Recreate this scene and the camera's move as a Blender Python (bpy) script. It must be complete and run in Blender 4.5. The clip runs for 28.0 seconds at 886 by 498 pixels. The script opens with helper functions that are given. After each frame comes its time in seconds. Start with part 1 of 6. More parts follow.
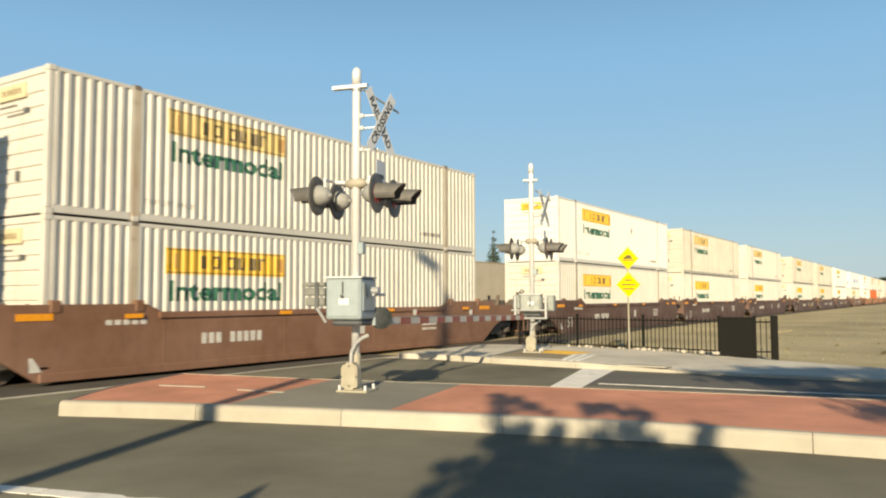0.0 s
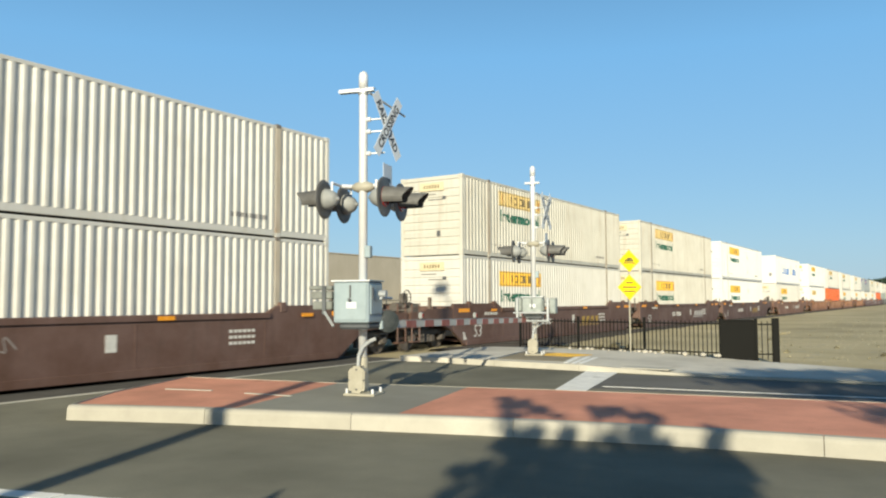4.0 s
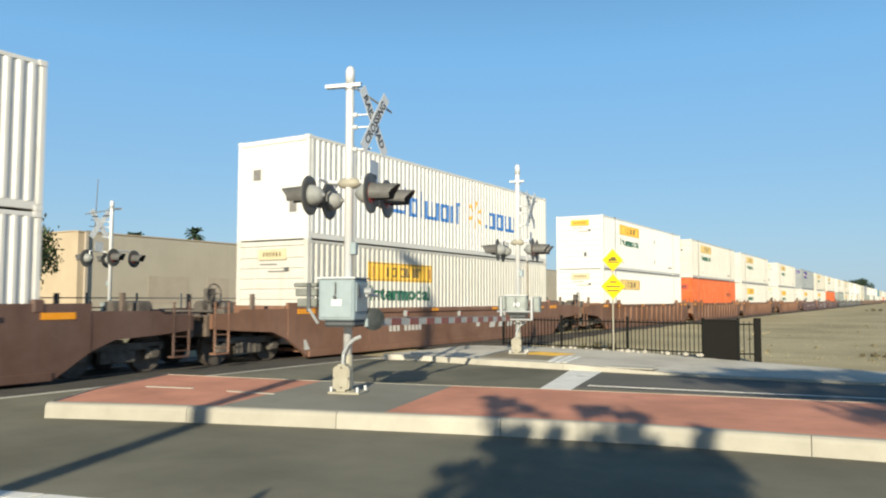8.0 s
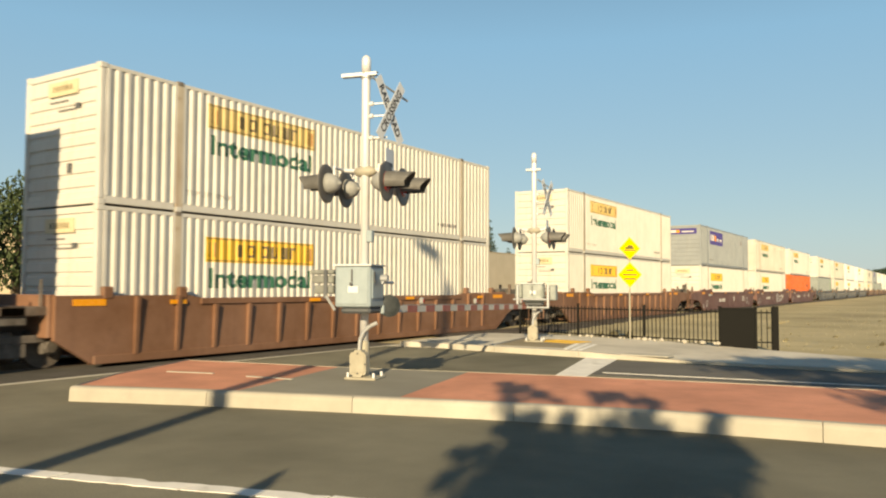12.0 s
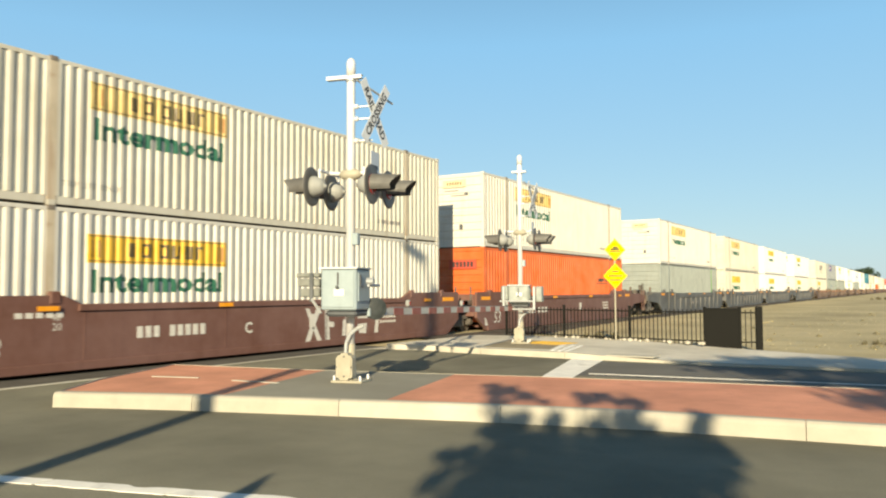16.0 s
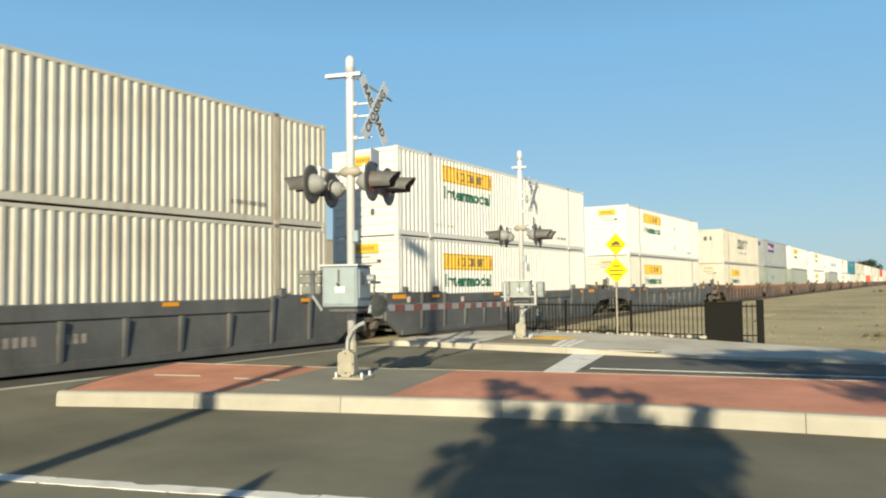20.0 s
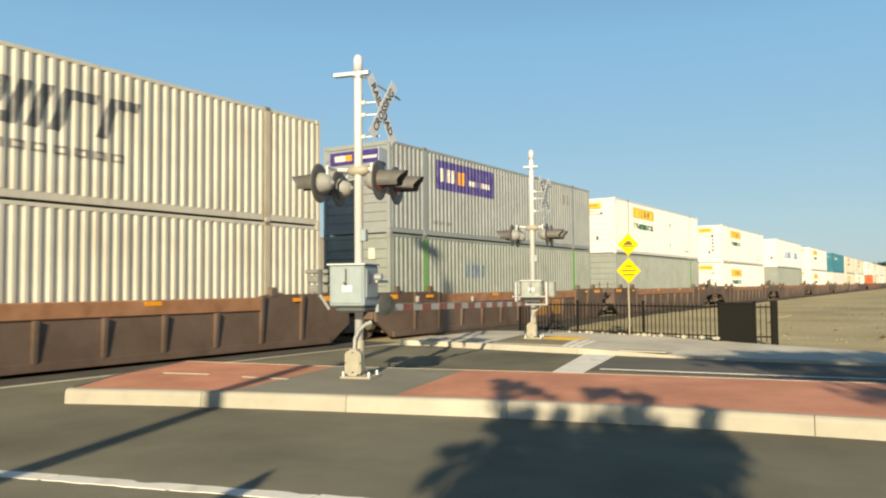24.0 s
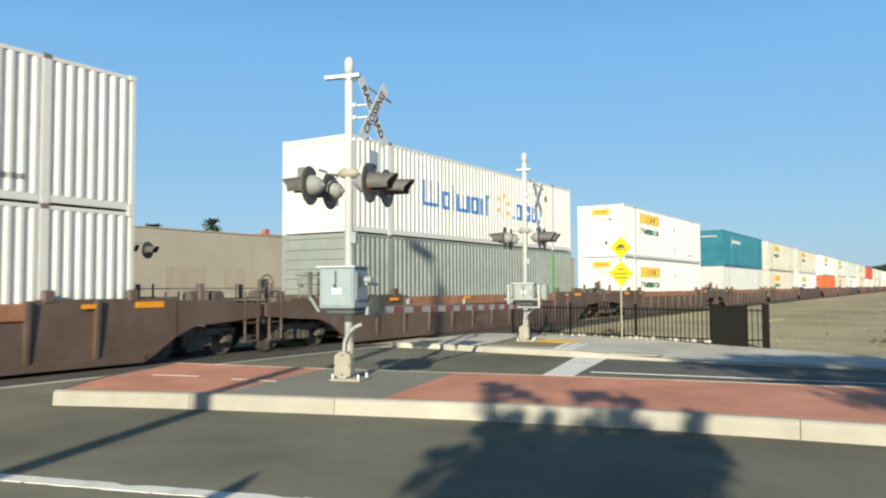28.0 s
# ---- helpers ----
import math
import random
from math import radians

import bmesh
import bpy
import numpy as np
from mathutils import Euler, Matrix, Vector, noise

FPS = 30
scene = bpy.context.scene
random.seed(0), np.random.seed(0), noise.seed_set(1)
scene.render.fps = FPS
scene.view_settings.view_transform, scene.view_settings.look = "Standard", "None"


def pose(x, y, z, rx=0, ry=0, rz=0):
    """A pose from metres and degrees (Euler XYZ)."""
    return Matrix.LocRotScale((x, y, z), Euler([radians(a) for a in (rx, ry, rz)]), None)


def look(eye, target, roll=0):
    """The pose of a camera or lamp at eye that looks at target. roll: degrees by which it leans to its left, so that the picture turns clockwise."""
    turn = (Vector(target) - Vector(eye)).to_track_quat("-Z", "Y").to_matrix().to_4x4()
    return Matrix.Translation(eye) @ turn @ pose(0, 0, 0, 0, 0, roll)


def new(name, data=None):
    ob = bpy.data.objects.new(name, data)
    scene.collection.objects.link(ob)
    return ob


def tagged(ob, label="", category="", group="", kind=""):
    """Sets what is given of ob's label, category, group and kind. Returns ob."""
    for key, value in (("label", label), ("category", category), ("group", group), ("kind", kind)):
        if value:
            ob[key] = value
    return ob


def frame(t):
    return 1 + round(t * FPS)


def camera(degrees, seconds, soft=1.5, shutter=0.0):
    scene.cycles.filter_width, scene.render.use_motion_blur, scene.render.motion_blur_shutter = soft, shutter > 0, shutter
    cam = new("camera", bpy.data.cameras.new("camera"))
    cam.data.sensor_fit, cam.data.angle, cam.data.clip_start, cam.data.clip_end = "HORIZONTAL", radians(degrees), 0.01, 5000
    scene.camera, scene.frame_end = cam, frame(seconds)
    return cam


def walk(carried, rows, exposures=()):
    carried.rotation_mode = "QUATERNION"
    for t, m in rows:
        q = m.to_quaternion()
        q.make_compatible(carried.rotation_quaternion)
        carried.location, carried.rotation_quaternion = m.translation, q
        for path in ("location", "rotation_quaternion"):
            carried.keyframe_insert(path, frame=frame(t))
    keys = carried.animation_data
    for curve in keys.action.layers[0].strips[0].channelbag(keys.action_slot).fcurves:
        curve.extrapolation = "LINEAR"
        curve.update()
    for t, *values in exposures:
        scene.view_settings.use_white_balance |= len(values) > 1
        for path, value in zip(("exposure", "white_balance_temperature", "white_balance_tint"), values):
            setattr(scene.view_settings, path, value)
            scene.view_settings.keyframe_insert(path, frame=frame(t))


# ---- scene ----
cam = camera(59.0, 28.0, soft=2.1, shutter=0.12)
PATH = [
    (0, (14.327, -4.628, 1.482), (13.248, -2.949, 1.609), -0.2),
    (0.5, (14.368, -4.637, 1.486), (13.285, -2.96, 1.615), -0.2),
    (1, (14.353, -4.622, 1.476), (13.27, -2.945, 1.607), -0.2),
    (1.5, (14.345, -4.627, 1.48), (13.264, -2.949, 1.612), -0.2),
    (2, (14.361, -4.638, 1.488), (13.285, -2.958, 1.622), -0.0),
    (2.5, (14.351, -4.636, 1.489), (13.277, -2.953, 1.62), -0.0),
    (3, (14.321, -4.664, 1.487), (13.238, -2.987, 1.613), 0.2),
    (3.5, (14.234, -4.722, 1.508), (13.16, -3.04, 1.637), -0.1),
    (5.5, (14.167, -4.744, 1.489), (13.113, -3.05, 1.624), 0.0),
    (6, (14.166, -4.749, 1.498), (13.121, -3.048, 1.632), 0.6),
    (6.5, (14.172, -4.743, 1.491), (13.127, -3.041, 1.615), 0.6),
    (7, (14.144, -4.741, 1.514), (13.104, -3.037, 1.64), 0.7),
    (7.5, (14.132, -4.721, 1.496), (13.098, -3.014, 1.62), 0.3),
    (8, (14.085, -4.7, 1.495), (13.057, -2.989, 1.623), 0.1),
    (8.5, (14.174, -4.79, 1.498), (13.139, -3.083, 1.624), 0.2),
    (9, (14.186, -4.788, 1.502), (13.149, -3.081, 1.615), -0.1),
    (9.5, (14.179, -4.782, 1.486), (13.143, -3.075, 1.591), -0.2),
    (10, (14.203, -4.791, 1.5), (13.166, -3.085, 1.604), -0.1),
    (10.5, (14.24, -4.784, 1.481), (13.179, -3.091, 1.581), -0.4),
    (11, (14.185, -4.754, 1.496), (13.105, -3.073, 1.586), 0.2),
    (11.5, (14.172, -4.775, 1.482), (13.099, -3.09, 1.579), 0.2),
    (12, (14.179, -4.76, 1.474), (13.11, -3.073, 1.573), 0.2),
    (12.5, (14.168, -4.744, 1.488), (13.106, -3.052, 1.583), 0.7),
    (13, (14.149, -4.753, 1.491), (13.102, -3.052, 1.6), 1.1),
    (13.5, (14.182, -4.776, 1.47), (13.143, -3.07, 1.578), 0.8),
    (15.5, (14.197, -4.811, 1.482), (13.159, -3.105, 1.593), -0.0),
    (16, (14.192, -4.768, 1.474), (13.153, -3.063, 1.579), -0.2),
    (16.5, (14.154, -4.735, 1.498), (13.112, -3.03, 1.596), -0.2),
    (17, (14.15, -4.751, 1.497), (13.111, -3.046, 1.598), -0.0),
    (17.5, (14.165, -4.749, 1.471), (13.126, -3.044, 1.58), -0.2),
    (18, (14.177, -4.731, 1.492), (13.123, -3.034, 1.593), -0.4),
    (18.5, (14.192, -4.72, 1.481), (13.123, -3.032, 1.581), -0.7),
    (19, (14.188, -4.769, 1.492), (13.122, -3.08, 1.596), -0.7),
    (19.5, (14.207, -4.783, 1.495), (13.158, -3.082, 1.591), -0.8),
    (20, (14.226, -4.781, 1.476), (13.182, -3.077, 1.571), -0.7),
    (20.5, (14.211, -4.784, 1.496), (13.18, -3.072, 1.584), -0.5),
    (21, (14.203, -4.784, 1.482), (13.176, -3.071, 1.578), -0.3),
    (21.5, (14.206, -4.786, 1.481), (13.177, -3.074, 1.581), -0.3),
    (23.5, (14.267, -4.719, 1.485), (13.215, -3.021, 1.57), -0.8),
    (24, (14.297, -4.689, 1.469), (13.22, -3.006, 1.564), -0.5),
    (24.5, (14.275, -4.666, 1.485), (13.188, -2.99, 1.58), -0.2),
    (25, (14.302, -4.654, 1.465), (13.221, -2.974, 1.559), -0.1),
    (25.5, (14.312, -4.647, 1.487), (13.248, -2.956, 1.582), -0.2),
    (26, (14.323, -4.65, 1.478), (13.265, -2.955, 1.569), -0.2),
    (26.5, (14.321, -4.649, 1.495), (13.255, -2.959, 1.58), -0.2),
    (27, (14.293, -4.65, 1.462), (13.231, -2.957, 1.556), -0.3),
    (27.5, (14.343, -4.658, 1.47), (13.278, -2.968, 1.575), -0.4),
    (28, (14.371, -4.649, 1.479), (13.303, -2.961, 1.579), -0.3),
]
EXPOSURES = [
    (0.0, 0.46, 8690, 6), (1.0, 0.42, 6990, 0), (2.0, 0.42, 7288, 0), (3.0, 0.41, 6790, 0),
    (6.0, 0.42, 7916, 3), (7.0, 0.42, 7052, -2), (8.0, 0.42, 7076, 3), (9.0, 0.41, 8890, 0),
    (10.0, 0.42, 9932, 8), (11.0, 0.48, 11090, 8), (12.0, 0.47, 9990, 6), (13.0, 0.42, 7704, 5),
    (16.0, 0.70, 8590, 2), (17.0, 0.49, 8390, 4), (18.0, 0.42, 6992, -2), (19.0, 0.41, 6790, -2),
    (20.0, 0.42, 7724, 1), (21.0, 0.42, 7454, -3), (24.0, 0.46, 8690, 4), (25.0, 0.72, 7490, 0),
    (26.0, 0.54, 7078, -13), (27.0, 0.42, 8640, 2), (28.0, 0.41, 6890, 2)]
walk(cam, [(t, look(eye, target, roll)) for t, eye, target, roll in PATH], EXPOSURES)


# ---------------------------------------------------------------- light
SUN_DIR = Vector((0.385, -0.923, 0.0)).normalized()
SUN_EL = radians(18.5)
world = bpy.data.worlds.new("world")
scene.world = world
world.use_nodes = True
wn = world.node_tree
sky = wn.nodes.new("ShaderNodeTexSky")
sky.sky_type = "NISHITA"
sky.sun_disc = False
sky.sun_elevation = SUN_EL
sky.sun_rotation = math.atan2(SUN_DIR.x, SUN_DIR.y)
sky.air_density, sky.dust_density, sky.ozone_density = 1.0, 0.4, 3.0
deep = wn.nodes.new("ShaderNodeHueSaturation")
deep.inputs["Saturation"].default_value = 1.3
wn.links.new(sky.outputs[0], deep.inputs["Color"])
sky_mix = wn.nodes.new("ShaderNodeMix")
sky_mix.data_type = "RGBA"
way_up = wn.nodes.new("ShaderNodeTexCoord")
split = wn.nodes.new("ShaderNodeSeparateXYZ")
wn.links.new(way_up.outputs["Generated"], split.inputs[0])
thin = wn.nodes.new("ShaderNodeValToRGB")          # share of the set sky colour over the Nishita sky, by height
tone = wn.nodes.new("ShaderNodeValToRGB")          # hazy grey near the horizon; the unseen zenith is darkened to cut fill light
for node, stops in ((thin, ((0.0, (0.88,) * 3), (0.12, (0.84,) * 3), (0.34, (0.84,) * 3), (1.0, (0.94,) * 3))),
                    (tone, ((0.0, (0.36, 0.54, 0.80)), (0.3, (0.22, 0.50, 0.94)), (0.55, (0.075, 0.175, 0.37)), (1.0, (0.02, 0.055, 0.13))))):
    ramp_stops = node.color_ramp.elements
    while len(ramp_stops) < len(stops):
        ramp_stops.new(0.5)
    for stop, (where, rgb) in zip(ramp_stops, stops):
        stop.position, stop.color = where, (*rgb, 1.0)
    wn.links.new(split.outputs[2], node.inputs[0])
glow = wn.nodes.new("ShaderNodeVectorMath")
glow.operation = "SCALE"
glow.inputs["Scale"].default_value = 6.05
wn.links.new(tone.outputs[0], glow.inputs[0])
wn.links.new(thin.outputs[0], sky_mix.inputs[0])
wn.links.new(glow.outputs[0], sky_mix.inputs[7])
wn.links.new(deep.outputs[0], sky_mix.inputs[6])
wn.links.new(sky_mix.outputs[2], wn.nodes["Background"].inputs[0])
wn.nodes["Background"].inputs[1].default_value = 0.122

sun_data = bpy.data.lights.new("sun", "SUN")
sun_data.energy, sun_data.angle, sun_data.color = 5.0, radians(0.5), (1.0, 0.905, 0.765)
sun = new("sun", sun_data)
sun.matrix_world = look(tuple(SUN_DIR * 60 + Vector((0, 0, 60 * math.tan(SUN_EL)))), (0, 0, 0))


# ---------------------------------------------------------------- materials
MATS = {}


def mat(name, base, rough=0.6, metal=0.0, var=0.15, scale=6.0, fine=60.0, bump=0.1, streak=0.0,
        tint=(0.25, 0.2, 0.15), rand=0.0, emit=0.0, spots=0.0):
    """A procedural surface: two scales of variation, fine relief, optional rain streaks and dirt in the colour tint."""
    if name in MATS:
        return MATS[name]
    m = bpy.data.materials.new(name)
    m.use_nodes = True
    nt = m.node_tree
    N, Lk = nt.nodes, nt.links
    bsdf = N["Principled BSDF"]
    bsdf.inputs["Roughness"].default_value = rough
    bsdf.inputs["Metallic"].default_value = metal
    tc = N.new("ShaderNodeTexCoord")

    def tex(sc, detail=4.0, stretch=None):
        n = N.new("ShaderNodeTexNoise")
        n.inputs["Scale"].default_value = sc
        n.inputs["Detail"].default_value = detail
        n.inputs["Roughness"].default_value = 0.6
        if stretch:
            mp = N.new("ShaderNodeMapping")
            mp.inputs["Scale"].default_value = stretch
            Lk.new(tc.outputs["Object"], mp.inputs[0])
            Lk.new(mp.outputs[0], n.inputs["Vector"])
        else:
            Lk.new(tc.outputs["Object"], n.inputs["Vector"])
        return n

    def ramp(src, lo, hi):
        r = N.new("ShaderNodeMapRange")
        r.inputs["From Min"].default_value, r.inputs["From Max"].default_value = lo, hi
        Lk.new(src, r.inputs["Value"])
        return r.outputs[0]

    def mix(fac, a, b, mode="MIX"):
        x = N.new("ShaderNodeMix")
        x.data_type, x.blend_type = "RGBA", mode
        for sock, val in ((x.inputs[0], fac), (x.inputs[6], a), (x.inputs[7], b)):
            if isinstance(val, bpy.types.NodeSocket):
                Lk.new(val, sock)
            elif isinstance(val, (int, float)):
                sock.default_value = val
            else:
                sock.default_value = (*val, 1.0)
        return x.outputs[2]

    big, small = tex(scale), tex(fine, 3.0)
    dark = tuple(c * (1 - var) for c in base)
    light = tuple(min(1.0, c * (1 + var * 0.8)) for c in base)
    col = mix(ramp(big.outputs[0], 0.3, 0.7), dark, light)
    col = mix(ramp(small.outputs[0], 0.25, 0.75), col, mix(0.5, col, dark))
    if streak:
        st = tex(1.0, 5.0, (5.0, 5.0, 0.35))
        f = N.new("ShaderNodeMath")
        f.operation = "MULTIPLY"
        Lk.new(ramp(st.outputs[0], 0.52, 0.8), f.inputs[0])
        f.inputs[1].default_value = streak
        col = mix(f.outputs[0], col, tint)
    if spots:
        sp = tex(2.2, 6.0)
        f = N.new("ShaderNodeMath")
        f.operation = "MULTIPLY"
        Lk.new(ramp(sp.outputs[0], 0.58, 0.72), f.inputs[0])
        f.inputs[1].default_value = spots
        col = mix(f.outputs[0], col, tint)
    if rand:
        oi = N.new("ShaderNodeObjectInfo")
        col = mix(ramp(oi.outputs["Random"], 0.0, 1.0 / max(rand, 1e-3)), col, mix(1.0, col, tint, "MULTIPLY"))
    Lk.new(col, bsdf.inputs["Base Color"])
    Lk.new(ramp(big.outputs[0], 0.2, 0.8), bsdf.inputs["Specular IOR Level"])
    if bump:
        b = N.new("ShaderNodeBump")
        b.inputs["Strength"].default_value = bump
        b.inputs["Distance"].default_value = 0.01
        Lk.new(small.outputs[0], b.inputs["Height"])
        Lk.new(b.outputs[0], bsdf.inputs["Normal"])
    if emit:
        bsdf.inputs["Emission Color"].default_value = (*base, 1)
        bsdf.inputs["Emission Strength"].default_value = emit
    MATS[name] = m
    return m


M_WHITE = mat("white_steel", (0.59, 0.575, 0.53), 0.5, var=0.06, scale=1.2, fine=30, bump=0.03, streak=0.35, tint=(0.42, 0.36, 0.27))
M_CREAM = mat("cream_dirty_steel", (0.55, 0.53, 0.465), 0.55, var=0.1, scale=1.0, fine=30, bump=0.04, streak=0.55, tint=(0.36, 0.28, 0.19))
M_BRIGHT = mat("clean_white_steel", (0.70, 0.69, 0.66), 0.42, var=0.04, scale=1.5, fine=30, bump=0.02, streak=0.15, tint=(0.5, 0.47, 0.42))
M_ORANGE = mat("orange_steel", (0.62, 0.13, 0.035), 0.5, var=0.12, scale=1.3, fine=30, bump=0.03, streak=0.3, tint=(0.36, 0.1, 0.04))
M_GREY = mat("grey_green_steel", (0.265, 0.295, 0.28), 0.5, var=0.1, scale=1.2, fine=30, bump=0.03, streak=0.35, tint=(0.2, 0.19, 0.16))
M_PALE = mat("pale_grey_steel", (0.52, 0.54, 0.53), 0.45, var=0.07, scale=1.2, fine=30, bump=0.03, streak=0.3, tint=(0.3, 0.28, 0.24))
M_SILVER = mat("blue_grey_steel", (0.275, 0.30, 0.31), 0.45, var=0.08, scale=1.2, fine=30, bump=0.03, streak=0.3, tint=(0.24, 0.22, 0.2))
M_TEAL = mat("teal_steel", (0.02, 0.17, 0.24), 0.45, var=0.1, scale=1.2, fine=30, bump=0.03, streak=0.2, tint=(0.05, 0.12, 0.14))
M_RED = mat("red_steel", (0.5, 0.07, 0.04), 0.5, var=0.1, scale=1.2, fine=30, bump=0.03, streak=0.2)
M_BROWNINK = mat("faded_brown_ink", (0.13, 0.095, 0.04), 0.55, var=0.2, scale=4, fine=40, bump=0.02)
M_FADEYEL = mat("faded_yellow_paint", (0.62, 0.45, 0.17), 0.55, var=0.2, scale=2.5, fine=40, bump=0.02, streak=0.5, tint=(0.5, 0.44, 0.33))
M_PALEYEL = mat("bleached_yellow_paint", (0.64, 0.55, 0.36), 0.55, var=0.15, scale=2.5, fine=40, bump=0.02, streak=0.4, tint=(0.55, 0.5, 0.42))
M_FADEBLUE = mat("faded_blue_paint", (0.13, 0.19, 0.28), 0.5, var=0.25, scale=4, fine=40, bump=0.02)
M_YELLOW = mat("yellow_paint", (0.76, 0.45, 0.05), 0.5, var=0.06, scale=2, fine=40, bump=0.02, streak=0.25, tint=(0.45, 0.27, 0.06))
M_INK = mat("black_paint", (0.035, 0.035, 0.035), 0.5, var=0.2, scale=4, fine=40, bump=0.02)
M_GREEN = mat("green_paint", (0.02, 0.12, 0.075), 0.5, var=0.15, scale=4, fine=40, bump=0.02)
M_LIME = mat("lime_paint", (0.15, 0.38, 0.10), 0.5, var=0.15, scale=4, fine=40, bump=0.02)
M_BLUE = mat("blue_paint", (0.02, 0.16, 0.48), 0.45, var=0.1, scale=4, fine=40, bump=0.02)
M_SPARK = mat("amber_paint", (0.85, 0.42, 0.06), 0.45, var=0.1, scale=4, fine=40, bump=0.02)
M_PURPLE = mat("purple_paint", (0.05, 0.035, 0.20), 0.45, var=0.1, scale=4, fine=40, bump=0.02)
M_DGREY = mat("dark_grey_paint", (0.10, 0.105, 0.11), 0.5, var=0.15, scale=4, fine=40, bump=0.02)
M_MARK = mat("stencil_grey", (0.22, 0.21, 0.2), 0.6, var=0.2, scale=8, fine=60, bump=0.02)
M_RUSTY = mat("rust_streaked_post", (0.50, 0.43, 0.33), 0.6, var=0.15, scale=1.5, fine=30, bump=0.06, streak=0.9, tint=(0.27, 0.13, 0.06), spots=0.5)
M_CAST = mat("casting_grime", (0.20, 0.17, 0.14), 0.7, var=0.25, scale=8, fine=60, bump=0.2)

M_WELL = {
    "rust": mat("red_brown_rail_paint", (0.235, 0.122, 0.078), 0.62, var=0.2, scale=0.9, fine=30, bump=0.1, streak=0.5, tint=(0.14, 0.07, 0.045), spots=0.3),
    "dark": mat("dark_brown_rail_paint", (0.13, 0.073, 0.056), 0.62, var=0.2, scale=0.9, fine=30, bump=0.1, streak=0.4, tint=(0.06, 0.04, 0.03), spots=0.25),
    "orange": mat("orange_brown_rail_paint", (0.215, 0.108, 0.064), 0.65, var=0.22, scale=0.9, fine=30, bump=0.12, streak=0.5, tint=(0.13, 0.06, 0.035), spots=0.35),
    "maroon": mat("maroon_rail_paint", (0.165, 0.08, 0.064), 0.55, var=0.15, scale=0.9, fine=30, bump=0.08, streak=0.3, tint=(0.07, 0.03, 0.025), spots=0.15),
    "umber": mat("umber_rail_paint", (0.125, 0.085, 0.066), 0.65, var=0.22, scale=0.9, fine=30, bump=0.12, streak=0.5, tint=(0.17, 0.085, 0.045), spots=0.35),
    "grey": mat("charcoal_rail_paint", (0.105, 0.108, 0.11), 0.6, var=0.22, scale=0.9, fine=30, bump=0.1, streak=0.5, tint=(0.15, 0.13, 0.11), spots=0.3),
}
M_CHORD = mat("worn_orange_chord", (0.36, 0.175, 0.095), 0.65, var=0.25, scale=2, fine=30, bump=0.15, spots=0.4, tint=(0.12, 0.06, 0.04))
M_TRUCK = mat("truck_black", (0.12, 0.105, 0.092), 0.75, var=0.3, scale=5, fine=50, bump=0.2, spots=0.4, tint=(0.07, 0.05, 0.035))
M_GRIME = mat("end_platform_grime", (0.15, 0.112, 0.088), 0.75, var=0.3, scale=3, fine=40, bump=0.2, spots=0.4, tint=(0.13, 0.07, 0.04))
M_TREAD = mat("wheel_steel", (0.16, 0.13, 0.11), 0.45, 0.6, var=0.15, scale=6, fine=60, bump=0.05)
M_REFLECT = mat("amber_reflector", (0.85, 0.33, 0.02), 0.35, var=0.05, scale=10, fine=60, bump=0.02)
M_STENCIL = mat("white_stencil", (0.62, 0.6, 0.56), 0.6, var=0.15, scale=6, fine=60, bump=0.02)
M_CHALK = mat("faded_spray_grey", (0.30, 0.27, 0.25), 0.7, var=0.35, scale=5, fine=60, bump=0.02)
M_PANEL = mat("ochre_patch", (0.40, 0.20, 0.06), 0.6, var=0.2, scale=3, fine=40, bump=0.05)

M_ASPHALT = mat("asphalt", (0.222, 0.212, 0.165), 0.9, var=0.4, scale=0.35, fine=60, bump=0.6, spots=0.45, tint=(0.175, 0.16, 0.125))
M_ASPHALT2 = mat("new_asphalt", (0.165, 0.158, 0.145), 0.85, var=0.2, scale=0.7, fine=90, bump=0.5)
M_CONCRETE = mat("kerb_concrete", (0.52, 0.495, 0.43), 0.85, var=0.15, scale=1.5, fine=70, bump=0.3, spots=0.3, tint=(0.3, 0.28, 0.24), rand=0.35)
M_WALK = mat("pavement_concrete", (0.65, 0.61, 0.53), 0.85, var=0.28, scale=0.5, fine=70, bump=0.3, spots=0.3, tint=(0.22, 0.2, 0.17))
M_REDPAVE = mat("red_stamped_concrete", (0.67, 0.305, 0.21), 0.8, var=0.25, scale=0.9, fine=40, bump=0.35, spots=0.25, tint=(0.27, 0.11, 0.08))
M_PATCH = mat("grey_patch_concrete", (0.285, 0.275, 0.235), 0.85, var=0.15, scale=0.9, fine=80, bump=0.4)
M_TANPATCH = mat("tan_patch_concrete", (0.30, 0.26, 0.19), 0.85, var=0.2, scale=0.9, fine=80, bump=0.4, spots=0.3, tint=(0.2, 0.17, 0.13))
M_LINE = mat("road_marking", (0.86, 0.84, 0.79), 0.7, var=0.15, scale=3, fine=60, bump=0.2, spots=0.6, tint=(0.33, 0.32, 0.28))
M_PAD = mat("yellow_tactile", (0.62, 0.38, 0.06), 0.7, var=0.15, scale=3, fine=60, bump=0.2, spots=0.3, tint=(0.3, 0.22, 0.1))
M_DIRT = mat("dry_dirt", (0.50, 0.425, 0.265), 0.95, var=0.38, scale=0.16, fine=9, bump=0.6, spots=0.85, tint=(0.34, 0.335, 0.285))
M_BALLAST = mat("ballast", (0.27, 0.24, 0.19), 0.95, var=0.35, scale=2.5, fine=22, bump=0.9, spots=0.4, tint=(0.1, 0.09, 0.08))
